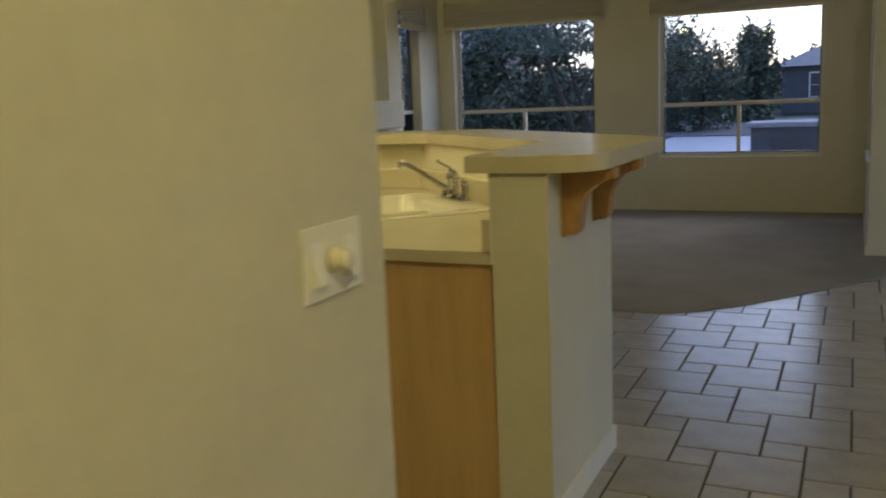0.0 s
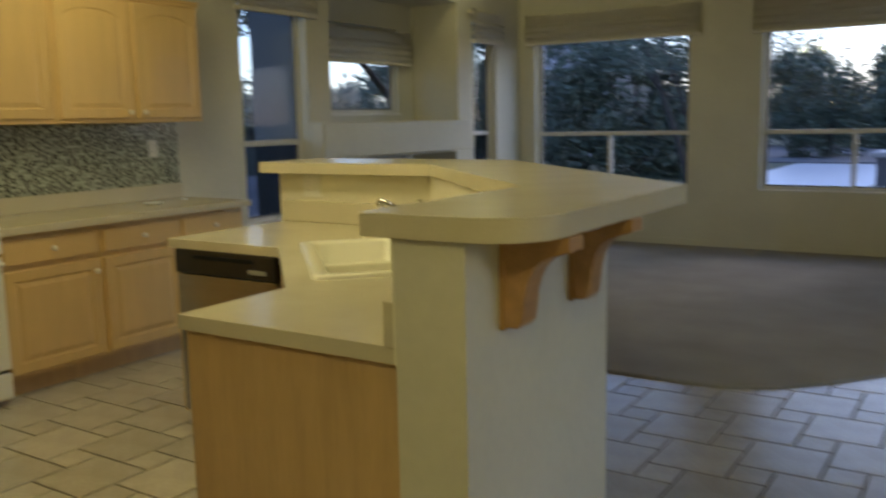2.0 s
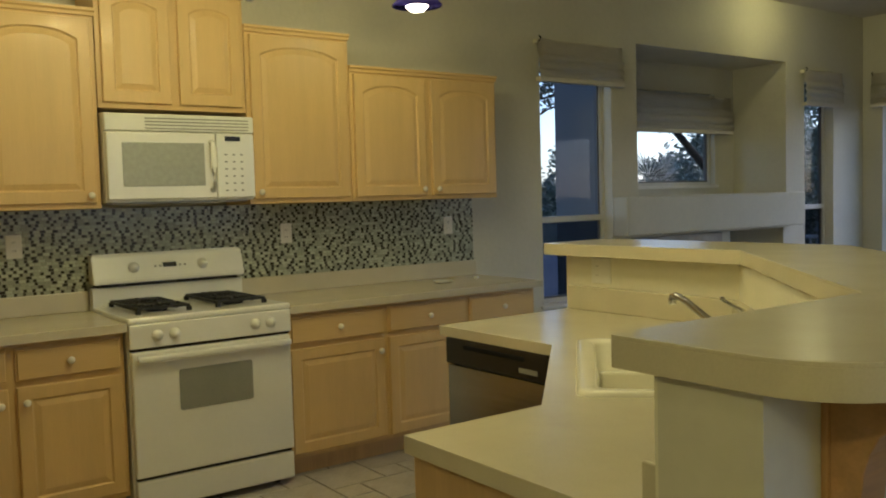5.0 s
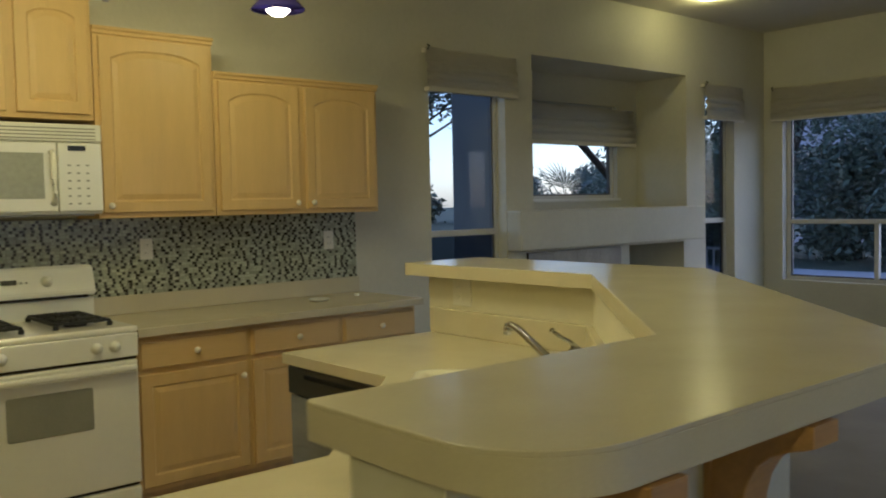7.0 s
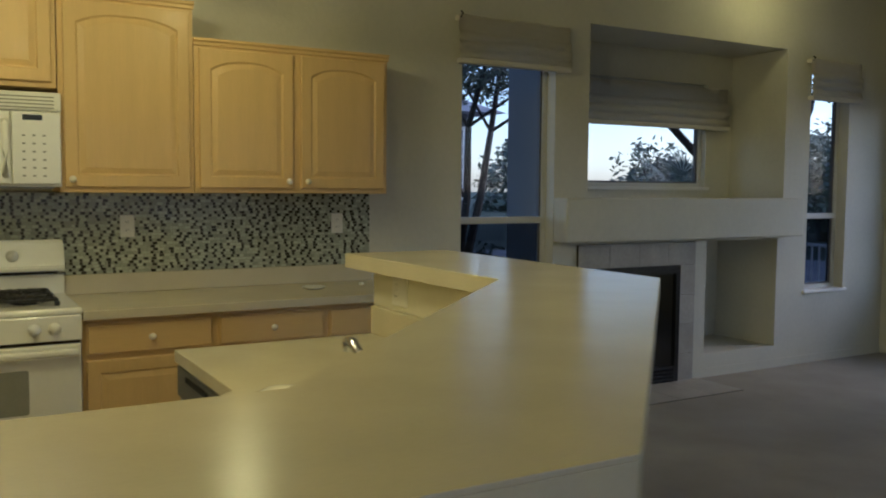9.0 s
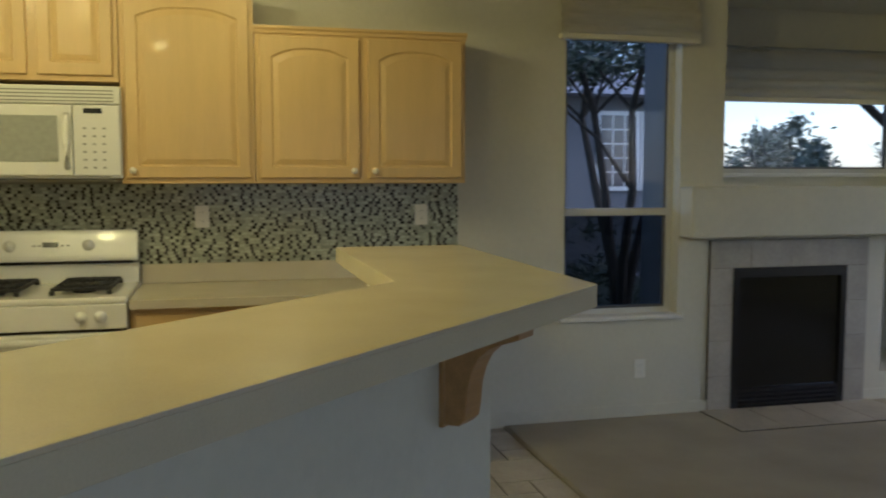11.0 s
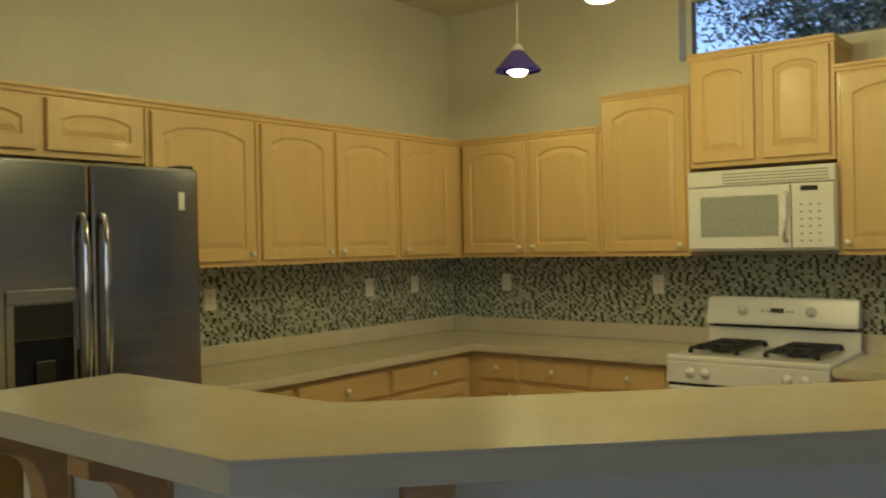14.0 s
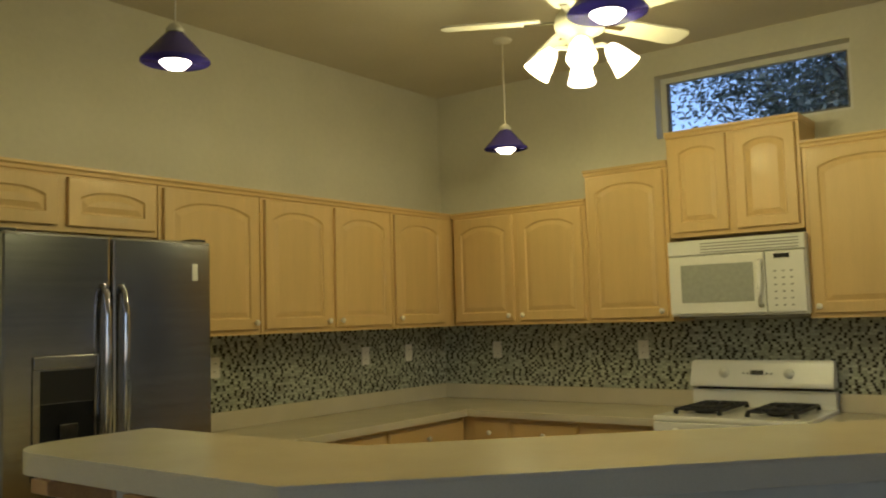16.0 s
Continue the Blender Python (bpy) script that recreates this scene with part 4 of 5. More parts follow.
# ---- roman shades ----
def roman_shade(m, w, top, bottom, label, folds=3, deep=0.05):
    root = thing("roman_shade", m, label, "window shade", "roman shades")
    part("headrail", boxed(0, w, -0.045, 0, top - 0.03, top, bevel=0.004), M_LINEN, root)
    prof = []
    n = 40
    H = top - bottom
    for i in range(n + 1):
        s = i / n
        z = top - s * H
        bulge = 0.0
        if s > 0.35:
            q = (s - 0.35) / 0.65 * folds
            bulge = deep * 0.55 * abs(math.sin(math.pi * q)) ** 0.6 * (0.6 + 0.4 * s)
        prof.append((-0.047 - bulge, z))
    k = 12
    bm = bmesh.new()
    rows = []
    for y, z in prof:
        rows.append([bm.verts.new((w * j / k, y + 0.003 * math.sin(j * 1.7 + z * 9), z + 0.004 * math.sin(j * 0.9 + 1.3))) for j in range(k + 1)])
    for a, b in zip(rows, rows[1:]):
        for j in range(k):
            bm.faces.new((a[j], a[j + 1], b[j + 1], b[j]))
    r = bmesh.ops.solidify(bm, geom=list(bm.faces), thickness=0.006)
    part("fabric", bm, M_LINEN, root, smooth=True)
    bm = boxed(0, w, -0.075, -0.02, bottom - 0.02, bottom + 0.012, bevel=0.006)
    part("hem", bm, M_LINEN, root)
    part("pull_bracket", tube([(0.015, -0.05, top - 0.015), (0.015, -0.07, top + 0.005), (0.015, -0.05, top + 0.02)], 0.006, 8), M_BLACK, root)


roman_shade(pose(0.0, 4.955, 0, 0, 0, 90), 0.86, 2.51, 2.235, "folded beige linen roman shade above the tall window")
roman_shade(pose(0.0, 8.28, 0, 0, 0, 90), 0.64, 2.51, 2.20, "folded beige linen roman shade in the room corner")
roman_shade(pose(-0.56, 6.12, 0, 0, 0, 90), 1.83, 2.29, 1.965, "folded beige linen roman shade in the niche", deep=0.07)
roman_shade(pose(0.11, NORTH, 0), 1.98, 2.52, 2.215, "folded beige linen roman shade over the wide window")
roman_shade(pose(2.63, NORTH, 0), 1.88, 2.52, 2.185, "folded beige linen roman shade over the wide window")


# ---- lamps ----
def pendant(place):
    x, y, z = place
    root = thing("pendant_lamp", pose(x, y, z), "small pendant lamp with a cobalt blue cone shade, lit", "pendant lamp", "kitchen pendants")
    prof = [(0.130, 0.0), (0.128, 0.006), (0.040, 0.105), (0.034, 0.112), (0.030, 0.108), (0.036, 0.100), (0.120, 0.006), (0.126, 0.0)]
    part("shade", lathe(prof, 28), M_SHADE_BLUE, root, "cobalt blue glass cone shade", smooth=True)
    part("cap", lathe([(0.034, 0.108), (0.034, 0.125), (0.018, 0.145), (0.006, 0.150)], 16), M_CORD, root, smooth=True)
    part("cord", tube([(0, 0, 0.148), (0, 0, CEIL - z)], 0.004, 6), M_CORD, root)
    part("canopy", lathe([(0.055, CEIL - z), (0.055, CEIL - z - 0.012), (0.02, CEIL - z - 0.026), (0.0001, CEIL - z - 0.027)], 18), M_CORD, root)
    b = part("bulb", lathe([(0.0001, -0.030), (0.034, -0.025), (0.057, -0.004), (0.058, 0.016), (0.042, 0.042), (0.026, 0.06), (0.024, 0.09)], 18), M_BULB, root, "glowing frosted bulb", smooth=True)
    b.visible_shadow = False
    point_lamp("pendant_light", (x, y, z - 0.01), SINK_W if place == PENDANTS[3] else PEND_W, WARM, 0.05)


for p in PENDANTS:
    pendant(p)


def ceiling_fan():
    x, y = FAN
    z = 2.675
    root = thing("ceiling_fan", pose(x, y, z, 0, 0, 28), "white five-blade ceiling fan with four lit glass shades", "ceiling fan")
    part("canopy", lathe([(0.07, CEIL - z), (0.07, CEIL - z - 0.03), (0.03, CEIL - z - 0.06), (0.012, CEIL - z - 0.065)], 20), M_FANW, root, smooth=True)
    part("downrod", tube([(0, 0, 0.10), (0, 0, CEIL - z - 0.05)], 0.013, 12), M_FANW, root)
    part("motor", lathe([(0.02, 0.12), (0.07, 0.11), (0.105, 0.07), (0.11, 0.03), (0.10, 0.0), (0.06, -0.015), (0.05, -0.03)], 28), M_FANW, root, smooth=True)
    part("switch_housing", lathe([(0.05, -0.025), (0.055, -0.05), (0.055, -0.09), (0.04, -0.11), (0.0001, -0.115)], 22), M_FANW, root, smooth=True)
    poly = rounded([(0.17, -0.055), (0.60, -0.07), (0.60, 0.07), (0.17, 0.055)], [0.02, 0.05, 0.05, 0.02])
    for i in range(5):
        a = i * 72 - 88
        bl = part("blade", prism(poly, -0.004, 0.004), M_FANW, root, m=pose(0, 0, 0.055, 0, 0, a) @ pose(0, 0, 0, -10, 0, 0))
        part("blade_iron", boxed(0.09, 0.24, -0.018, 0.018, -0.012, -0.004, bevel=0.003), M_CHROME, bl)
    for i in range(4):
        a = i * 90
        arm = part("lamp_arm", tube([(0.045, 0, -0.07), (0.09, 0, -0.06), (0.12, 0, -0.075)], 0.010, 10), M_FANW, root, smooth=True, m=pose(0, 0, 0, 0, 0, a))
        prof = [(0.022, 0.0), (0.034, -0.02), (0.046, -0.055), (0.056, -0.10), (0.064, -0.125), (0.061, -0.125), (0.053, -0.10), (0.043, -0.055), (0.031, -0.02), (0.019, -0.003)]
        s = part("glass_shade", lathe(prof, 20), M_FROST, arm, "glowing frosted glass bell shade", smooth=True, m=pose(0.118, 0, -0.07, 0, -38, 0))
        s.visible_shadow = False
        w = root.matrix_basis @ pose(0, 0, 0, 0, 0, a) @ Vector((0.215, 0, -0.19))
        point_lamp("fan_light", w, FAN_W, WARM, 0.05)
    part("pull_chain", tube([(0.02, 0, -0.11), (0.02, 0, -0.25)], 0.002, 6), M_CHROME, root)


ceiling_fan()


def downlight(x, y):
    root = thing("recessed_light", pose(x, y, CEIL), "small recessed ceiling light with a white trim ring, lit", "recessed light")
    part("trim_ring", lathe([(0.085, 0.0), (0.085, -0.006), (0.062, -0.008), (0.060, 0.0)], 24), M_TRIM, root, smooth=True)
    part("lens", lathe([(0.06, -0.001), (0.059, -0.004), (0.0001, -0.005)], 20), M_BULB, root, "glowing round lens")
    point_lamp("downlight_glow", (x, y, CEIL - 0.05), 2.8, WARM, 0.05)


downlight(0.52, 7.60)


def ceiling_vent(x, y, rz):
    root = thing("ceiling_vent", pose(x, y, CEIL, 0, 0, rz), "white slatted air vent in the ceiling", "air vent")
    bm = bmesh.new()
    box(bm, -0.2, 0.2, -0.1, -0.08, -0.008, 0)
    box(bm, -0.2, 0.2, 0.08, 0.1, -0.008, 0)
    box(bm, -0.2, -0.18, -0.08, 0.08, -0.008, 0)
    box(bm, 0.18, 0.2, -0.08, 0.08, -0.008, 0)
    part("frame", bm, M_TRIM, root)
    for i in range(6):
        part("slat", boxed(-0.18, 0.18, -0.072 + i * 0.026, -0.058 + i * 0.026, -0.006, -0.002), M_TRIM, root)


ceiling_vent(1.35, 7.9, 0)


def hall_light(x, y):
    root = thing("ceiling_lamp", pose(x, y, CEIL), "round flush ceiling lamp with a glowing frosted dome", "ceiling lamp")
    part("base", lathe([(0.16, 0.0), (0.16, -0.02), (0.15, -0.03), (0.0001, -0.031)], 24), M_FANW, root, smooth=True)
    d = part("dome", lathe([(0.145, -0.03), (0.13, -0.07), (0.08, -0.10), (0.0001, -0.112)], 24), M_FROST, root, "glowing frosted glass dome", smooth=True)
    d.visible_shadow = False
    point_lamp("hall_glow", (x, y, CEIL - 0.14), HALL_W, WARM, 0.08)


hall_light(5.3, -0.9)


# ---- outdoors ----
tagged(obj("ground", boxed(-300, 300, -300, 300, -0.5, -0.18), M_GRASS), "dark lawn and ground around the house", "ground", kind="structure")
tagged(obj("pavement", boxed(-14, 8, 9.6, 19.6, -0.18, -0.15), M_PAVE), "pale concrete patio outside the windows", "pavement", kind="structure")
tagged(obj("terrace", boxed(-14, 6, 29.2, 44, -0.18, -0.15), M_STUCCO_FAR), "grey paved terrace beyond the pool", "pavement", kind="structure")
tagged(obj("water", boxed(-0.7, 2.4, 19.8, 28.8, -0.18, -0.165), M_WATER), "rippled pool water, its pale colour including the reflected sky", "water", kind="structure")


def outdoor_counter():
    root = thing("outdoor_counter", pose(3.72, 14.6, -0.30), "stucco outdoor barbecue counter with a pale top", "outdoor counter")
    part("base", boxed(-0.50, 0.55, -0.4, 0.4, 0, 1.02), M_STUCCO_FAR, root)
    part("top", boxed(-0.58, 0.75, -0.47, 0.47, 1.02, 1.10, bevel=0.02), M_PAVE, root)
    part("grill_door", boxed(-0.2, 0.35, -0.42, -0.40, 0.3, 0.85), M_HGLASS, root)


outdoor_counter()


def house(m, w, d, eave, ridge, wins, label, stucco=M_STUCCO):
    root = thing("house", m, label, "house")
    part("wall", boxed(-w / 2, w / 2, 0, d, 0, eave), stucco, root)
    o = 0.5
    bm = bmesh.new()
    p = [(-w / 2 - o, -o, eave), (w / 2 + o, -o, eave), (w / 2 + o, d + o, eave), (-w / 2 - o, d + o, eave), (-w / 2 + d * 0.4, d / 2, ridge), (w / 2 - d * 0.4, d / 2, ridge)]
    v = [bm.verts.new(q) for q in p]
    for f in ((0, 1, 5, 4), (1, 2, 5), (2, 3, 4, 5), (3, 0, 4), (0, 3, 2, 1)):
        bm.faces.new([v[i] for i in f])
    part("roof", bm, M_ROOF, root)
    for x, z, ww, hh, nx, nz in wins:
        win = part("window", boxed(x - ww / 2 - 0.07, x + ww / 2 + 0.07, -0.05, 0.0, z - 0.07, z + hh + 0.07), M_TRIM, root)
        part("pane", boxed(x - ww / 2, x + ww / 2, -0.058, -0.05, z, z + hh), M_HGLASS, win)
        for i in range(1, nx):
            part("bar", boxed(x - ww / 2 + ww * i / nx - 0.012, x - ww / 2 + ww * i / nx + 0.012, -0.068, -0.058, z, z + hh), M_TRIM, win)
        for i in range(1, nz):
            part("bar", boxed(x - ww / 2, x + ww / 2, -0.068, -0.058, z + hh * i / nz - 0.012, z + hh * i / nz + 0.012), M_TRIM, win)


house(pose(-8.5, 6.3, -0.15, 0, 0, 90), 8.0, 7, 2.9, 4.6, [(3.05, 1.45, 0.62, 1.15, 3, 5), (3.7, 1.45, 0.35, 1.15, 2, 5)], "neighbouring stucco house with a gridded white window")
house(pose(5.6, 50, -0.15), 9, 8, 2.5, 4.3, [(-2.5, 0.9, 1.2, 1.2, 2, 2), (1.5, 0.9, 1.2, 1.2, 2, 2)], "grey stucco house across the garden", M_STUCCO_FAR)
house(pose(-24, 56, -0.15), 12, 8, 4.8, 7.0, [(-3, 0.9, 1.2, 1.2, 2, 2), (3, 0.9, 1.2, 1.2, 2, 2), (3, 3.0, 1.2, 1.2, 2, 2)], "pale two-storey stucco house across the garden", M_STUCCO)


def tree(m, height, crown, trunks, leaves, label, seed, leaf=0.12, base=0.16, low=0.45, droop=0.0, far=False):
    rng = random.Random(seed)
    root = thing("tree", m, label, "tree")
    bm = bmesh.new()
    tips = []
    for t in range(trunks):
        a = 2 * math.pi * t / trunks + rng.uniform(-0.4, 0.4)
        lean = rng.uniform(0.12, 0.30) * (1 if trunks > 1 else 0.3)
        pts, rad = [], []
        for i in range(6):
            s = i / 5
            r = lean * height * s ** 1.2
            pts.append((math.cos(a) * r + rng.uniform(-0.03, 0.03) * height * s, math.sin(a) * r + rng.uniform(-0.03, 0.03) * height * s, height * 0.72 * s))
            rad.append(base * (1 - 0.78 * s) * (0.75 if trunks > 1 else 1))
        tube(pts, rad, 8, bm)
        for j in range(5):
            i = rng.choice((2, 3, 3, 4, 5))
            p = Vector(pts[i])
            d = Vector((rng.uniform(-1, 1), rng.uniform(-1, 1), rng.uniform(0.25, 0.9))).normalized() * crown * rng.uniform(0.5, 0.9)
            q = p + d * 0.5 + Vector((0, 0, 0.1))
            e = p + d
            tube([p, q, e], [rad[i] * 0.6, rad[i] * 0.35, 0.012], 6, bm)
            tips += [q, e]
        tips.append(Vector(pts[-1]))
    part("trunk", bm, M_BARK, root)
    clumps = []
    for tp in tips:
        for j in range(2):
            clumps.append(tp + Vector((rng.gauss(0, 0.28), rng.gauss(0, 0.28), rng.gauss(0, 0.2))) * crown * 0.7)
    verts, faces = [], []
    for i in range(leaves):
        c = rng.choice(clumps)
        p = c + Vector((rng.gauss(0, 0.16), rng.gauss(0, 0.16), rng.gauss(0, 0.13))) * crown
        p.z -= droop * abs(rng.gauss(0, 1))
        if p.z < height * low:
            p.z = height * low + rng.random() * 0.3
        u = Vector((rng.gauss(0, 1), rng.gauss(0, 1), rng.gauss(0, 0.6))).normalized()
        w = u.cross(Vector((rng.gauss(0, 1), rng.gauss(0, 1), rng.gauss(0, 1)))).normalized()
        s = leaf * rng.uniform(0.6, 1.3)
        b = len(verts)
        verts += [p - u * s, p + w * s * 0.35, p + u * s, p - w * s * 0.35]
        faces.append((b, b + 1, b + 2, b + 3))
    me = bpy.data.meshes.new("crown")
    me.from_pydata([tuple(v) for v in verts], [], faces)
    me.materials.append(M_LEAF_F if far else M_LEAF)
    ob = new("crown", me)
    ob.parent = root
    tagged(ob, "loose crown of small leaves", kind="stuff")


def bush(m, rx, ry, h, leaves, leaf, label, seed, name="tree", far=False, low=0.0):
    """A dense rounded mass of leaf clumps on short stems, with an uneven outline."""
    rng = random.Random(seed)
    root = thing(name, m, label, name)
    bm = bmesh.new()
    for i in range(3):
        a = rng.uniform(0, 6.28)
        tube([(0.1 * math.cos(a), 0.1 * math.sin(a), 0), (rx * 0.15 * math.cos(a), ry * 0.15 * math.sin(a), h * 0.4), (rx * 0.4 * math.cos(a), ry * 0.4 * math.sin(a), h * 0.8)],
             [0.03 * h, 0.02 * h, 0.008 * h], 6, bm)
    part("trunk", bm, M_BARK, root)
    clumps = []
    while len(clumps) < 60:
        x, y, z = rng.uniform(-1, 1), rng.uniform(-1, 1), rng.uniform(low, 1)
        e = x * x + y * y + (z - 0.35) ** 2 * 1.6
        if 0.25 < e < 1.0:
            clumps.append((x * rx, y * ry, z * h, rng.uniform(0.5, 1.2)))
    verts, faces = [], []
    for i in range(leaves):
        x, y, z, s = rng.choice(clumps)
        p = Vector((x + rng.gauss(0, 0.13) * rx * s, y + rng.gauss(0, 0.13) * ry * s, max(z + rng.gauss(0, 0.09) * h * s, 0.02)))
        u = Vector((rng.gauss(0, 1), rng.gauss(0, 1), rng.gauss(0, 0.7))).normalized()
        w = u.cross(Vector((rng.gauss(0, 1), rng.gauss(0, 1), rng.gauss(0, 1)))).normalized()
        q = leaf * rng.uniform(0.6, 1.3)
        b = len(verts)
        verts += [p - u * q, p + w * q * 0.4, p + u * q, p - w * q * 0.4]
        faces.append((b, b + 1, b + 2, b + 3))
    me = bpy.data.meshes.new("crown")
    me.from_pydata([tuple(v) for v in verts], [], faces)
    me.materials.append(M_LEAF_F if far else M_LEAF)
    ob = new("crown", me)
    ob.parent = root
    tagged(ob, "dense mass of small leaves", kind="stuff")


tree(pose(-3.4, 7.0, -0.18), 5.2, 1.7, 4, 9000, "multi-trunked garden tree close to the house", 3, 0.05, 0.085, 0.5)
tree(pose(-5.5, 2.2, -0.18), 6.5, 2.4, 3, 40000, "leafy garden tree behind the high window", 5, 0.048, 0.14, 0.35, far=True)
tree(pose(-1.4, 20.3, -0.18), 7.0, 3.0, 2, 6500, "open tree with hanging leafy twigs", 13, 0.055, 0.12, 0.42, droop=0.6)
tree(pose(-0.2, 17.6, -0.18), 5.2, 2.3, 2, 6500, "thin-leaved tree with hanging twigs near the pool", 14, 0.05, 0.08, 0.46, droop=0.35)
bush(pose(-0.6, 33.0, -0.18), 1.5, 1.3, 3.1, 8000, 0.09, "brownish leafy tree behind the pool", 17)
bush(pose(-3.6, 23.0, -0.18), 2.6, 2.4, 3.3, 16000, 0.11, "dense dark green tree beside the pool", 7)
bush(pose(-8.2, 24.5, -0.18), 2.9, 2.6, 6.2, 16000, 0.11, "dense dark green tree beside the pool", 8)
bush(pose(-13.5, 27.0, -0.18), 2.8, 2.6, 3.5, 9000, 0.12, "soft green tree beside the garden path", 9, far=True)
bush(pose(0.65, 41.0, -0.18), 0.95, 1.0, 4.1, 9000, 0.13, "rounded green tree across the garden", 11)
bush(pose(-3.0, 44.0, -0.18), 3.0, 2.6, 4.2, 9000, 0.15, "brownish leafy tree across the garden", 15)
for i in range(13):
    bush(pose(-34 + i * 4.4 + (i * 7 % 3), 64 + (i * 5 % 4) * 2, -0.18), 3.4, 3.0, 2.4 + (i * 13 % 5) * 0.35, 2600, 0.30, "distant dark tree beyond the garden", 60 + i)
for i in range(22):
    bush(pose(-46 - (i % 3) * 4, 12 + i * 4.3, -0.18), 3.0, 3.2, 3.0 + (i * 37 % 5) * 0.65, 1500, 0.32, "distant soft green tree on the skyline", 20 + i, far=True)
bush(pose(-8.5, 15.0, -0.18), 0.8, 0.8, 1.75, 2500, 0.06, "low green shrub in the garden", 41, "shrub")
bush(pose(-9.0, 17.4, -0.18), 0.9, 0.9, 1.85, 2500, 0.06, "low green shrub in the garden", 42, "shrub")
bush(pose(-5.0, 6.2, -0.18), 0.9, 2.4, 1.15, 3500, 0.05, "low dark hedge outside the tall window", 43, "hedge")


def leaning_tree():
    """A tree close to the chimney whose bare limb leans past the niche window."""
    root = thing("tree", pose(-1.32, 9.50, -0.18), "leaning garden tree with a bare dark limb", "tree")
    bm = bmesh.new()
    tube([(0, 0, 0), (0.02, -0.10, 0.8), (0.05, -0.42, 1.38), (0.08, -0.92, 1.80), (0.10, -1.45, 2.18), (0.06, -2.05, 2.62), (-0.1, -2.7, 3.1)],
         [0.10, 0.085, 0.055, 0.044, 0.036, 0.026, 0.01], 9, bm)
    tube([(0.02, -0.10, 0.8), (-0.05, 0.25, 1.7), (-0.12, 0.75, 2.5), (-0.3, 1.2, 3.3)], [0.06, 0.045, 0.03, 0.012], 8, bm)
    tube([(0.10, -1.45, 2.18), (0.02, -1.62, 2.45), (-0.02, -1.70, 2.75)], [0.018, 0.012, 0.006], 6, bm)
    tube([(0.08, -0.92, 1.80), (0.0, -0.85, 2.10), (-0.08, -0.88, 2.40)], [0.016, 0.011, 0.006], 6, bm)
    part("trunk", bm, M_BARK, root)
    rng = random.Random(77)
    verts, faces = [], []
    for k in range(900):
        cy, cz = rng.choice(((-1.7, 2.7), (-2.6, 3.0), (-0.9, 2.45), (0.9, 3.0), (1.2, 3.4), (-2.1, 2.75)))
        q = Vector((rng.gauss(-0.05, 0.18), cy + rng.gauss(0, 0.22), cz + rng.gauss(0, 0.16)))
        u = Vector((rng.gauss(0, 1), rng.gauss(0, 1), rng.gauss(-0.8, 0.6))).normalized()
        w = u.cross(Vector((rng.gauss(0, 1), rng.gauss(0, 1), rng.gauss(0, 1)))).normalized()
        h = 0.04 * rng.uniform(0.6, 1.3)
        b = len(verts)
        verts += [tuple(q - u * h), tuple(q + w * h * 0.3), tuple(q + u * h), tuple(q - w * h * 0.3)]
        faces.append((b, b + 1, b + 2, b + 3))
    me = bpy.data.meshes.new("crown")
    me.from_pydata(verts, [], faces)
    me.materials.append(M_LEAF)
    ob = new("crown", me)
    ob.parent = root
    tagged(ob, "sparse small leaves", kind="stuff")


leaning_tree()


def fan_palm(m, height, reach, fronds, seed):
    root = thing("palm", m, "low fan palm with spread green fronds", "palm")
    rng = random.Random(seed)
    part("trunk", tube([(0, 0, 0), (0.02, 0, height * 0.6), (0, 0, height)], [0.13, 0.11, 0.09], 9), M_BARK, root)
    for k in range(fronds):
        a, up = 360 * k / fronds + rng.uniform(-9, 9), rng.uniform(5, 75)
        bm = tube([(0, 0, 0), (reach * 0.5, 0, 0)], [0.012, 0.007], 5)
        for j in range(13):
            t = radians(-72 + 12 * j)
            c, n = Vector((reach * 0.5, 0, 0)), Vector((math.cos(t), math.sin(t), -0.08))
            side = Vector((-math.sin(t), math.cos(t), 0)) * 0.018
            L = reach * (0.62 - 0.16 * abs(j - 6) / 6)
            v = [bm.verts.new(q) for q in (c - side * 0.5, c + n * L * 0.55 - side, c + n * L + Vector((0, 0, -0.05 * reach)), c + n * L * 0.55 + side)]
            bm.faces.new(v)
        part("frond", bm, M_LEAF_F, root, m=pose(0, 0, height, 0, 0, a) @ pose(0, 0, 0, rng.uniform(-40, 40), -up, 0))


fan_palm(pose(-5.2, 12.25, -0.18), 1.55, 0.85, 13, 4)


def railing(m, n):
    root = thing("railing", m, "white metal garden railing with upright bars", "railing")
    part("top_rail", boxed(0, n * 0.11, -0.02, 0.02, 0.90, 0.94, bevel=0.004), M_TRIM, root)
    part("bottom_rail", boxed(0, n * 0.11, -0.015, 0.015, 0.10, 0.13), M_TRIM, root)
    for k in range(n + 1):
        part("bar", boxed(k * 0.11 - 0.009, k * 0.11 + 0.009, -0.009, 0.009, 0.0 if k in (0, n) else 0.13, 0.90), M_TRIM, root)


railing(pose(-3.4, 12.1, -0.18), 20)


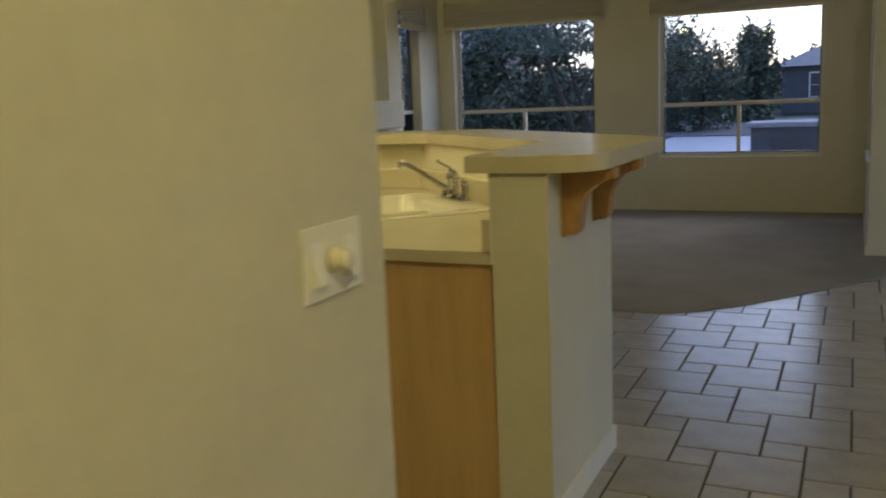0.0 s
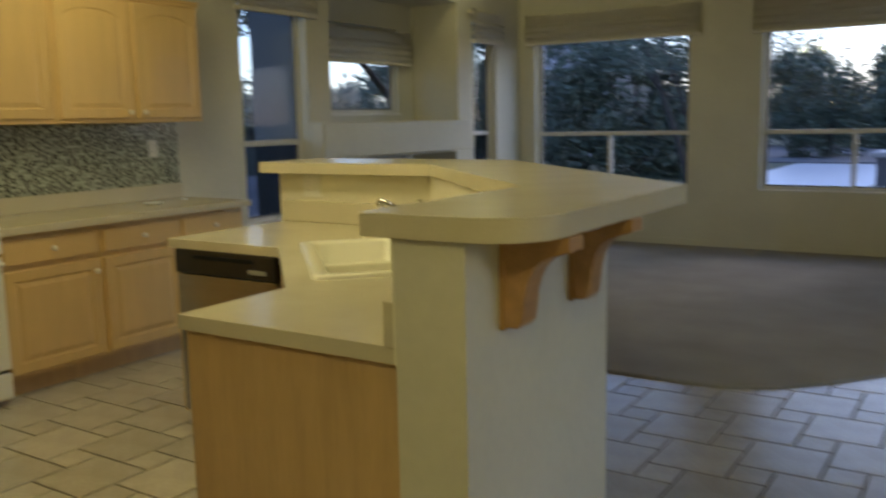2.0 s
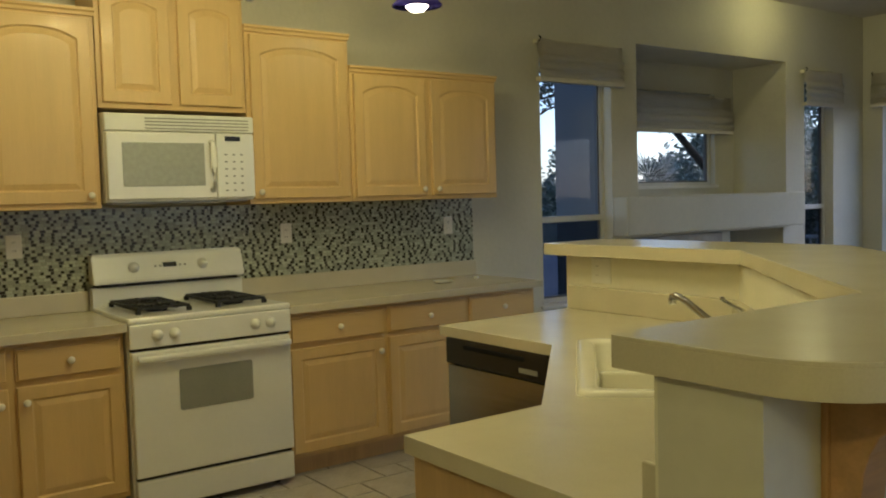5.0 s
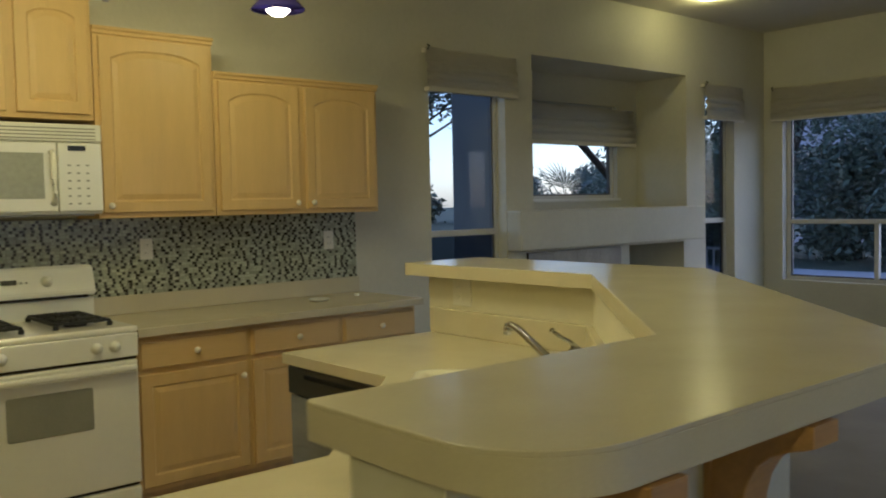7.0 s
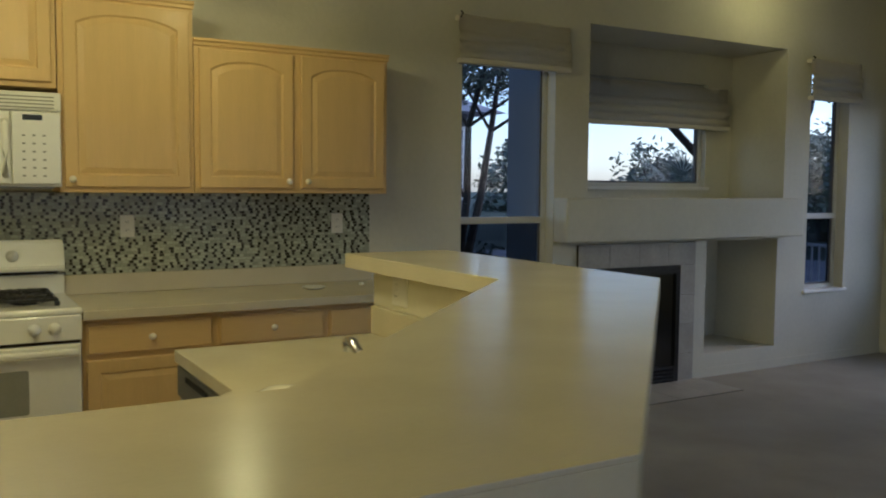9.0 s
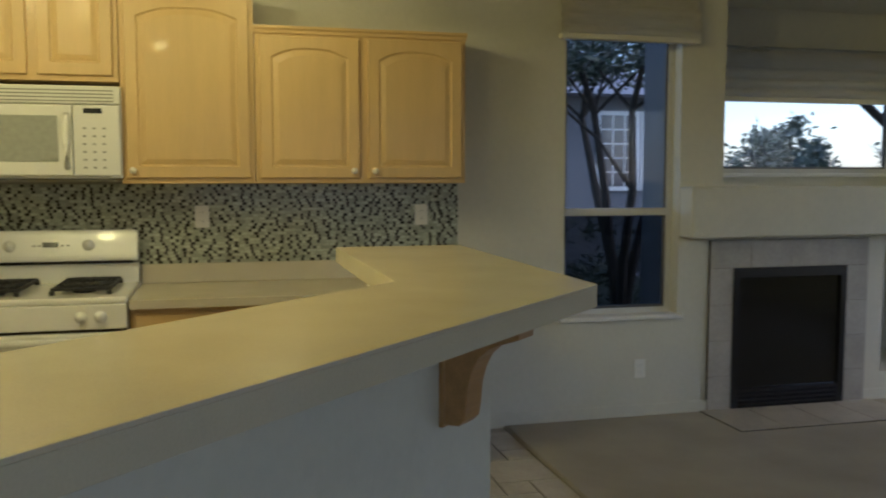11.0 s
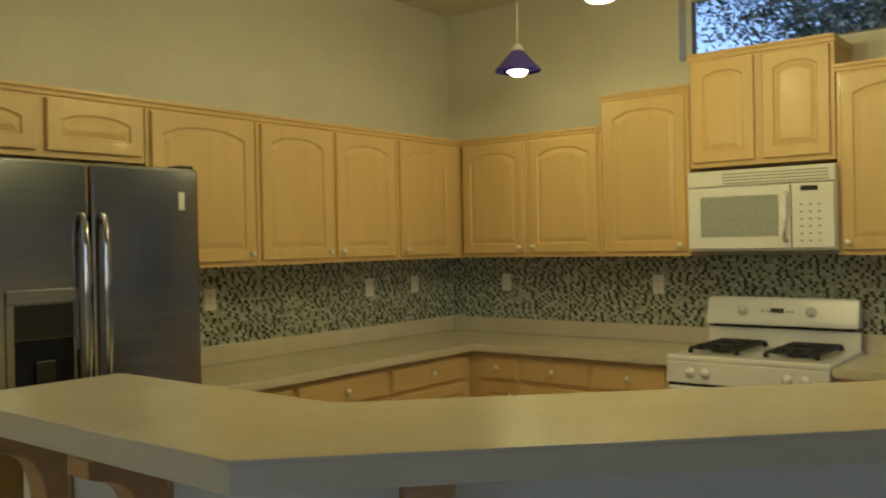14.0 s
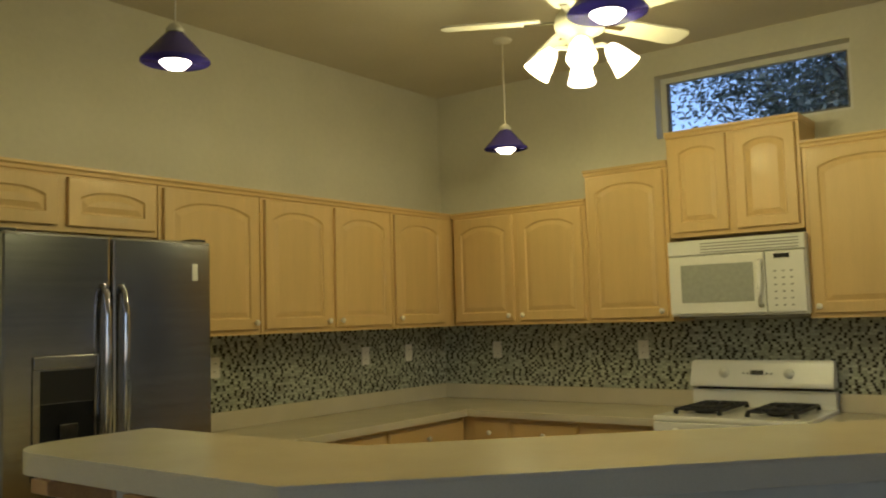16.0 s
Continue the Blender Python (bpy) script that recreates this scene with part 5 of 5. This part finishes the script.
# ---- mosaic backsplash ----
def mosaic(name, m, length, z0, z1, seed, label):
    rng = random.Random(seed)
    root = thing(name, m, label, "backsplash", kind="structure")
    part("backing", boxed(0, length, -0.004, 0, z0, z1), M_MOS_G, root)
    cell = 0.0158
    nz = int((z1 - z0) / cell)
    sets = {"dark": ([], []), "light": ([], [])}
    for k in range(nz):
        x = -rng.random() * cell
        was_dark = rng.random() < 0.5
        while x < length - cell * 0.4:
            dark = (not was_dark) and rng.random() < 0.60
            n = 1 if dark else rng.choice((1, 1.5, 2, 2, 2))
            if dark and rng.random() < 0.18:
                n = 1.6
            was_dark = dark
            g = 0.0011
            x0, x1 = max(x + g, 0.001), min(x + n * cell - g, length)
            x += n * cell
            if x1 - x0 < 0.004:
                continue
            a0, a1 = z0 + k * cell + g, z0 + (k + 1) * cell - g
            vs, fs = sets["dark" if dark else "light"]
            o = len(vs)
            y = -0.0085 - rng.random() * 0.001
            vs += [(x0, -0.003, a0), (x1, -0.003, a0), (x1, -0.003, a1), (x0, -0.003, a1), (x0, y, a0), (x1, y, a0), (x1, y, a1), (x0, y, a1)]
            fs += [(o + 4, o + 5, o + 6, o + 7), (o, o + 1, o + 5, o + 4), (o + 1, o + 2, o + 6, o + 5), (o + 2, o + 3, o + 7, o + 6), (o + 3, o, o + 4, o + 7)]
    for nm, mt in (("dark", M_MOS_D), ("light", M_MOS_L)):
        me = bpy.data.meshes.new("mosaic_pieces")
        me.from_pydata(sets[nm][0], [], sets[nm][1])
        me.materials.append(mt)
        ob = new("mosaic_pieces", me)
        ob.parent = root
        tagged(ob, "small dark mosaic pieces" if nm == "dark" else "small grey-green glass mosaic pieces", kind="stuff")


mosaic("wall_tiles", pose(0, 0.009, 0, 0, 0, 90), 4.361, CURB, UPPER_Z + 0.005, 1, "grey-green glass and stone mosaic backsplash behind the range")
mosaic("wall_tiles", pose(2.75, 0, 0, 0, 0, 180), 2.74, CURB, UPPER_Z + 0.005, 2, "grey-green glass and stone mosaic backsplash on the fridge wall")


# ---- floor tiles ----
def floor_tiles():
    floor_ob = bpy.data.objects["floor"]
    A, B, g = 0.312, 0.156, 0.0085
    O = (4.304, 4.178)
    edge = [(-0.2, 4.65), (3.45, 4.65), (3.70, 4.675), (3.92, 4.795), (4.15, 5.025), (4.61, 5.615), (5.05, 6.185), (5.60, 6.90), (9, 9)]

    def limit(x):
        for (x0, y0), (x1, y1) in zip(edge, edge[1:]):
            if x0 <= x <= x1:
                return y0 + (y1 - y0) * (x - x0) / (x1 - x0)
        return 99

    def tile_mesh(s, name):
        h = s / 2 - g / 2
        b = 0.003
        bm = loops([[(-h, -h, -0.006), (h, -h, -0.006), (h, h, -0.006), (-h, h, -0.006)], [(-h, -h, -0.002), (h, -h, -0.002), (h, h, -0.002), (-h, h, -0.002)],
                    [(-h + b, -h + b, 0), (h - b, -h + b, 0), (h - b, h - b, 0), (-h + b, h - b, 0)]])
        bmesh.ops.recalc_face_normals(bm, faces=bm.faces)
        me = bpy.data.meshes.new(name)
        bm.to_mesh(me)
        bm.free()
        me.materials.append(M_TILE)
        return me

    big, small = tile_mesh(A, "tile"), tile_mesh(B, "small_tile")
    near, far = [], []
    for i in range(-40, 41):
        for j in range(-40, 41):
            tx, ty = O[0] + i * B + j * A, O[1] - i * A + j * B
            for s, cx, cy in ((A, tx + A / 2, ty - A / 2), (B, tx + B / 2, ty - A - B / 2)):
                if not (-0.1 < cx < 7.2 and -3.0 < cy < 6.95):
                    continue
                h = s / 2
                if cy - h > limit(cx) and cy - h > limit(cx + h):
                    continue
                if cx + h < 4.02 and cy + h < 0.0 or cx + h < 0:
                    continue
                d = min(math.hypot(cx - 4.5, cy - 3.9), math.hypot(cx - 1.6, cy - 2.6) + 0.6)
                near.append((d, s, cx, cy))
    near.sort()
    for d, s, cx, cy in near[:300]:
        ob = new("tile", big if s == A else small)
        ob.location = (cx, cy, 0)
        ob.parent = floor_ob
    verts, faces = [], []
    for d, s, cx, cy in near[300:]:
        h, o = s / 2 - g / 2, len(verts)
        for z, q in ((-0.006, h), (-0.002, h), (0.0, h - 0.003)):
            verts += [(cx - q, cy - q, z), (cx + q, cy - q, z), (cx + q, cy + q, z), (cx - q, cy + q, z)]
        for r in (0, 4):
            for k in range(4):
                faces.append((o + r + k, o + r + (k + 1) % 4, o + r + 4 + (k + 1) % 4, o + r + 4 + k))
        faces.append((o + 8, o + 9, o + 10, o + 11))
    me = bpy.data.meshes.new("tile_field")
    me.from_pydata(verts, [], faces)
    me.materials.append(M_TILE_I)
    ob = new("tile_field", me)
    ob.parent = floor_ob
    tagged(ob, "beige ceramic floor tiles farther off", kind="stuff")


floor_tiles()
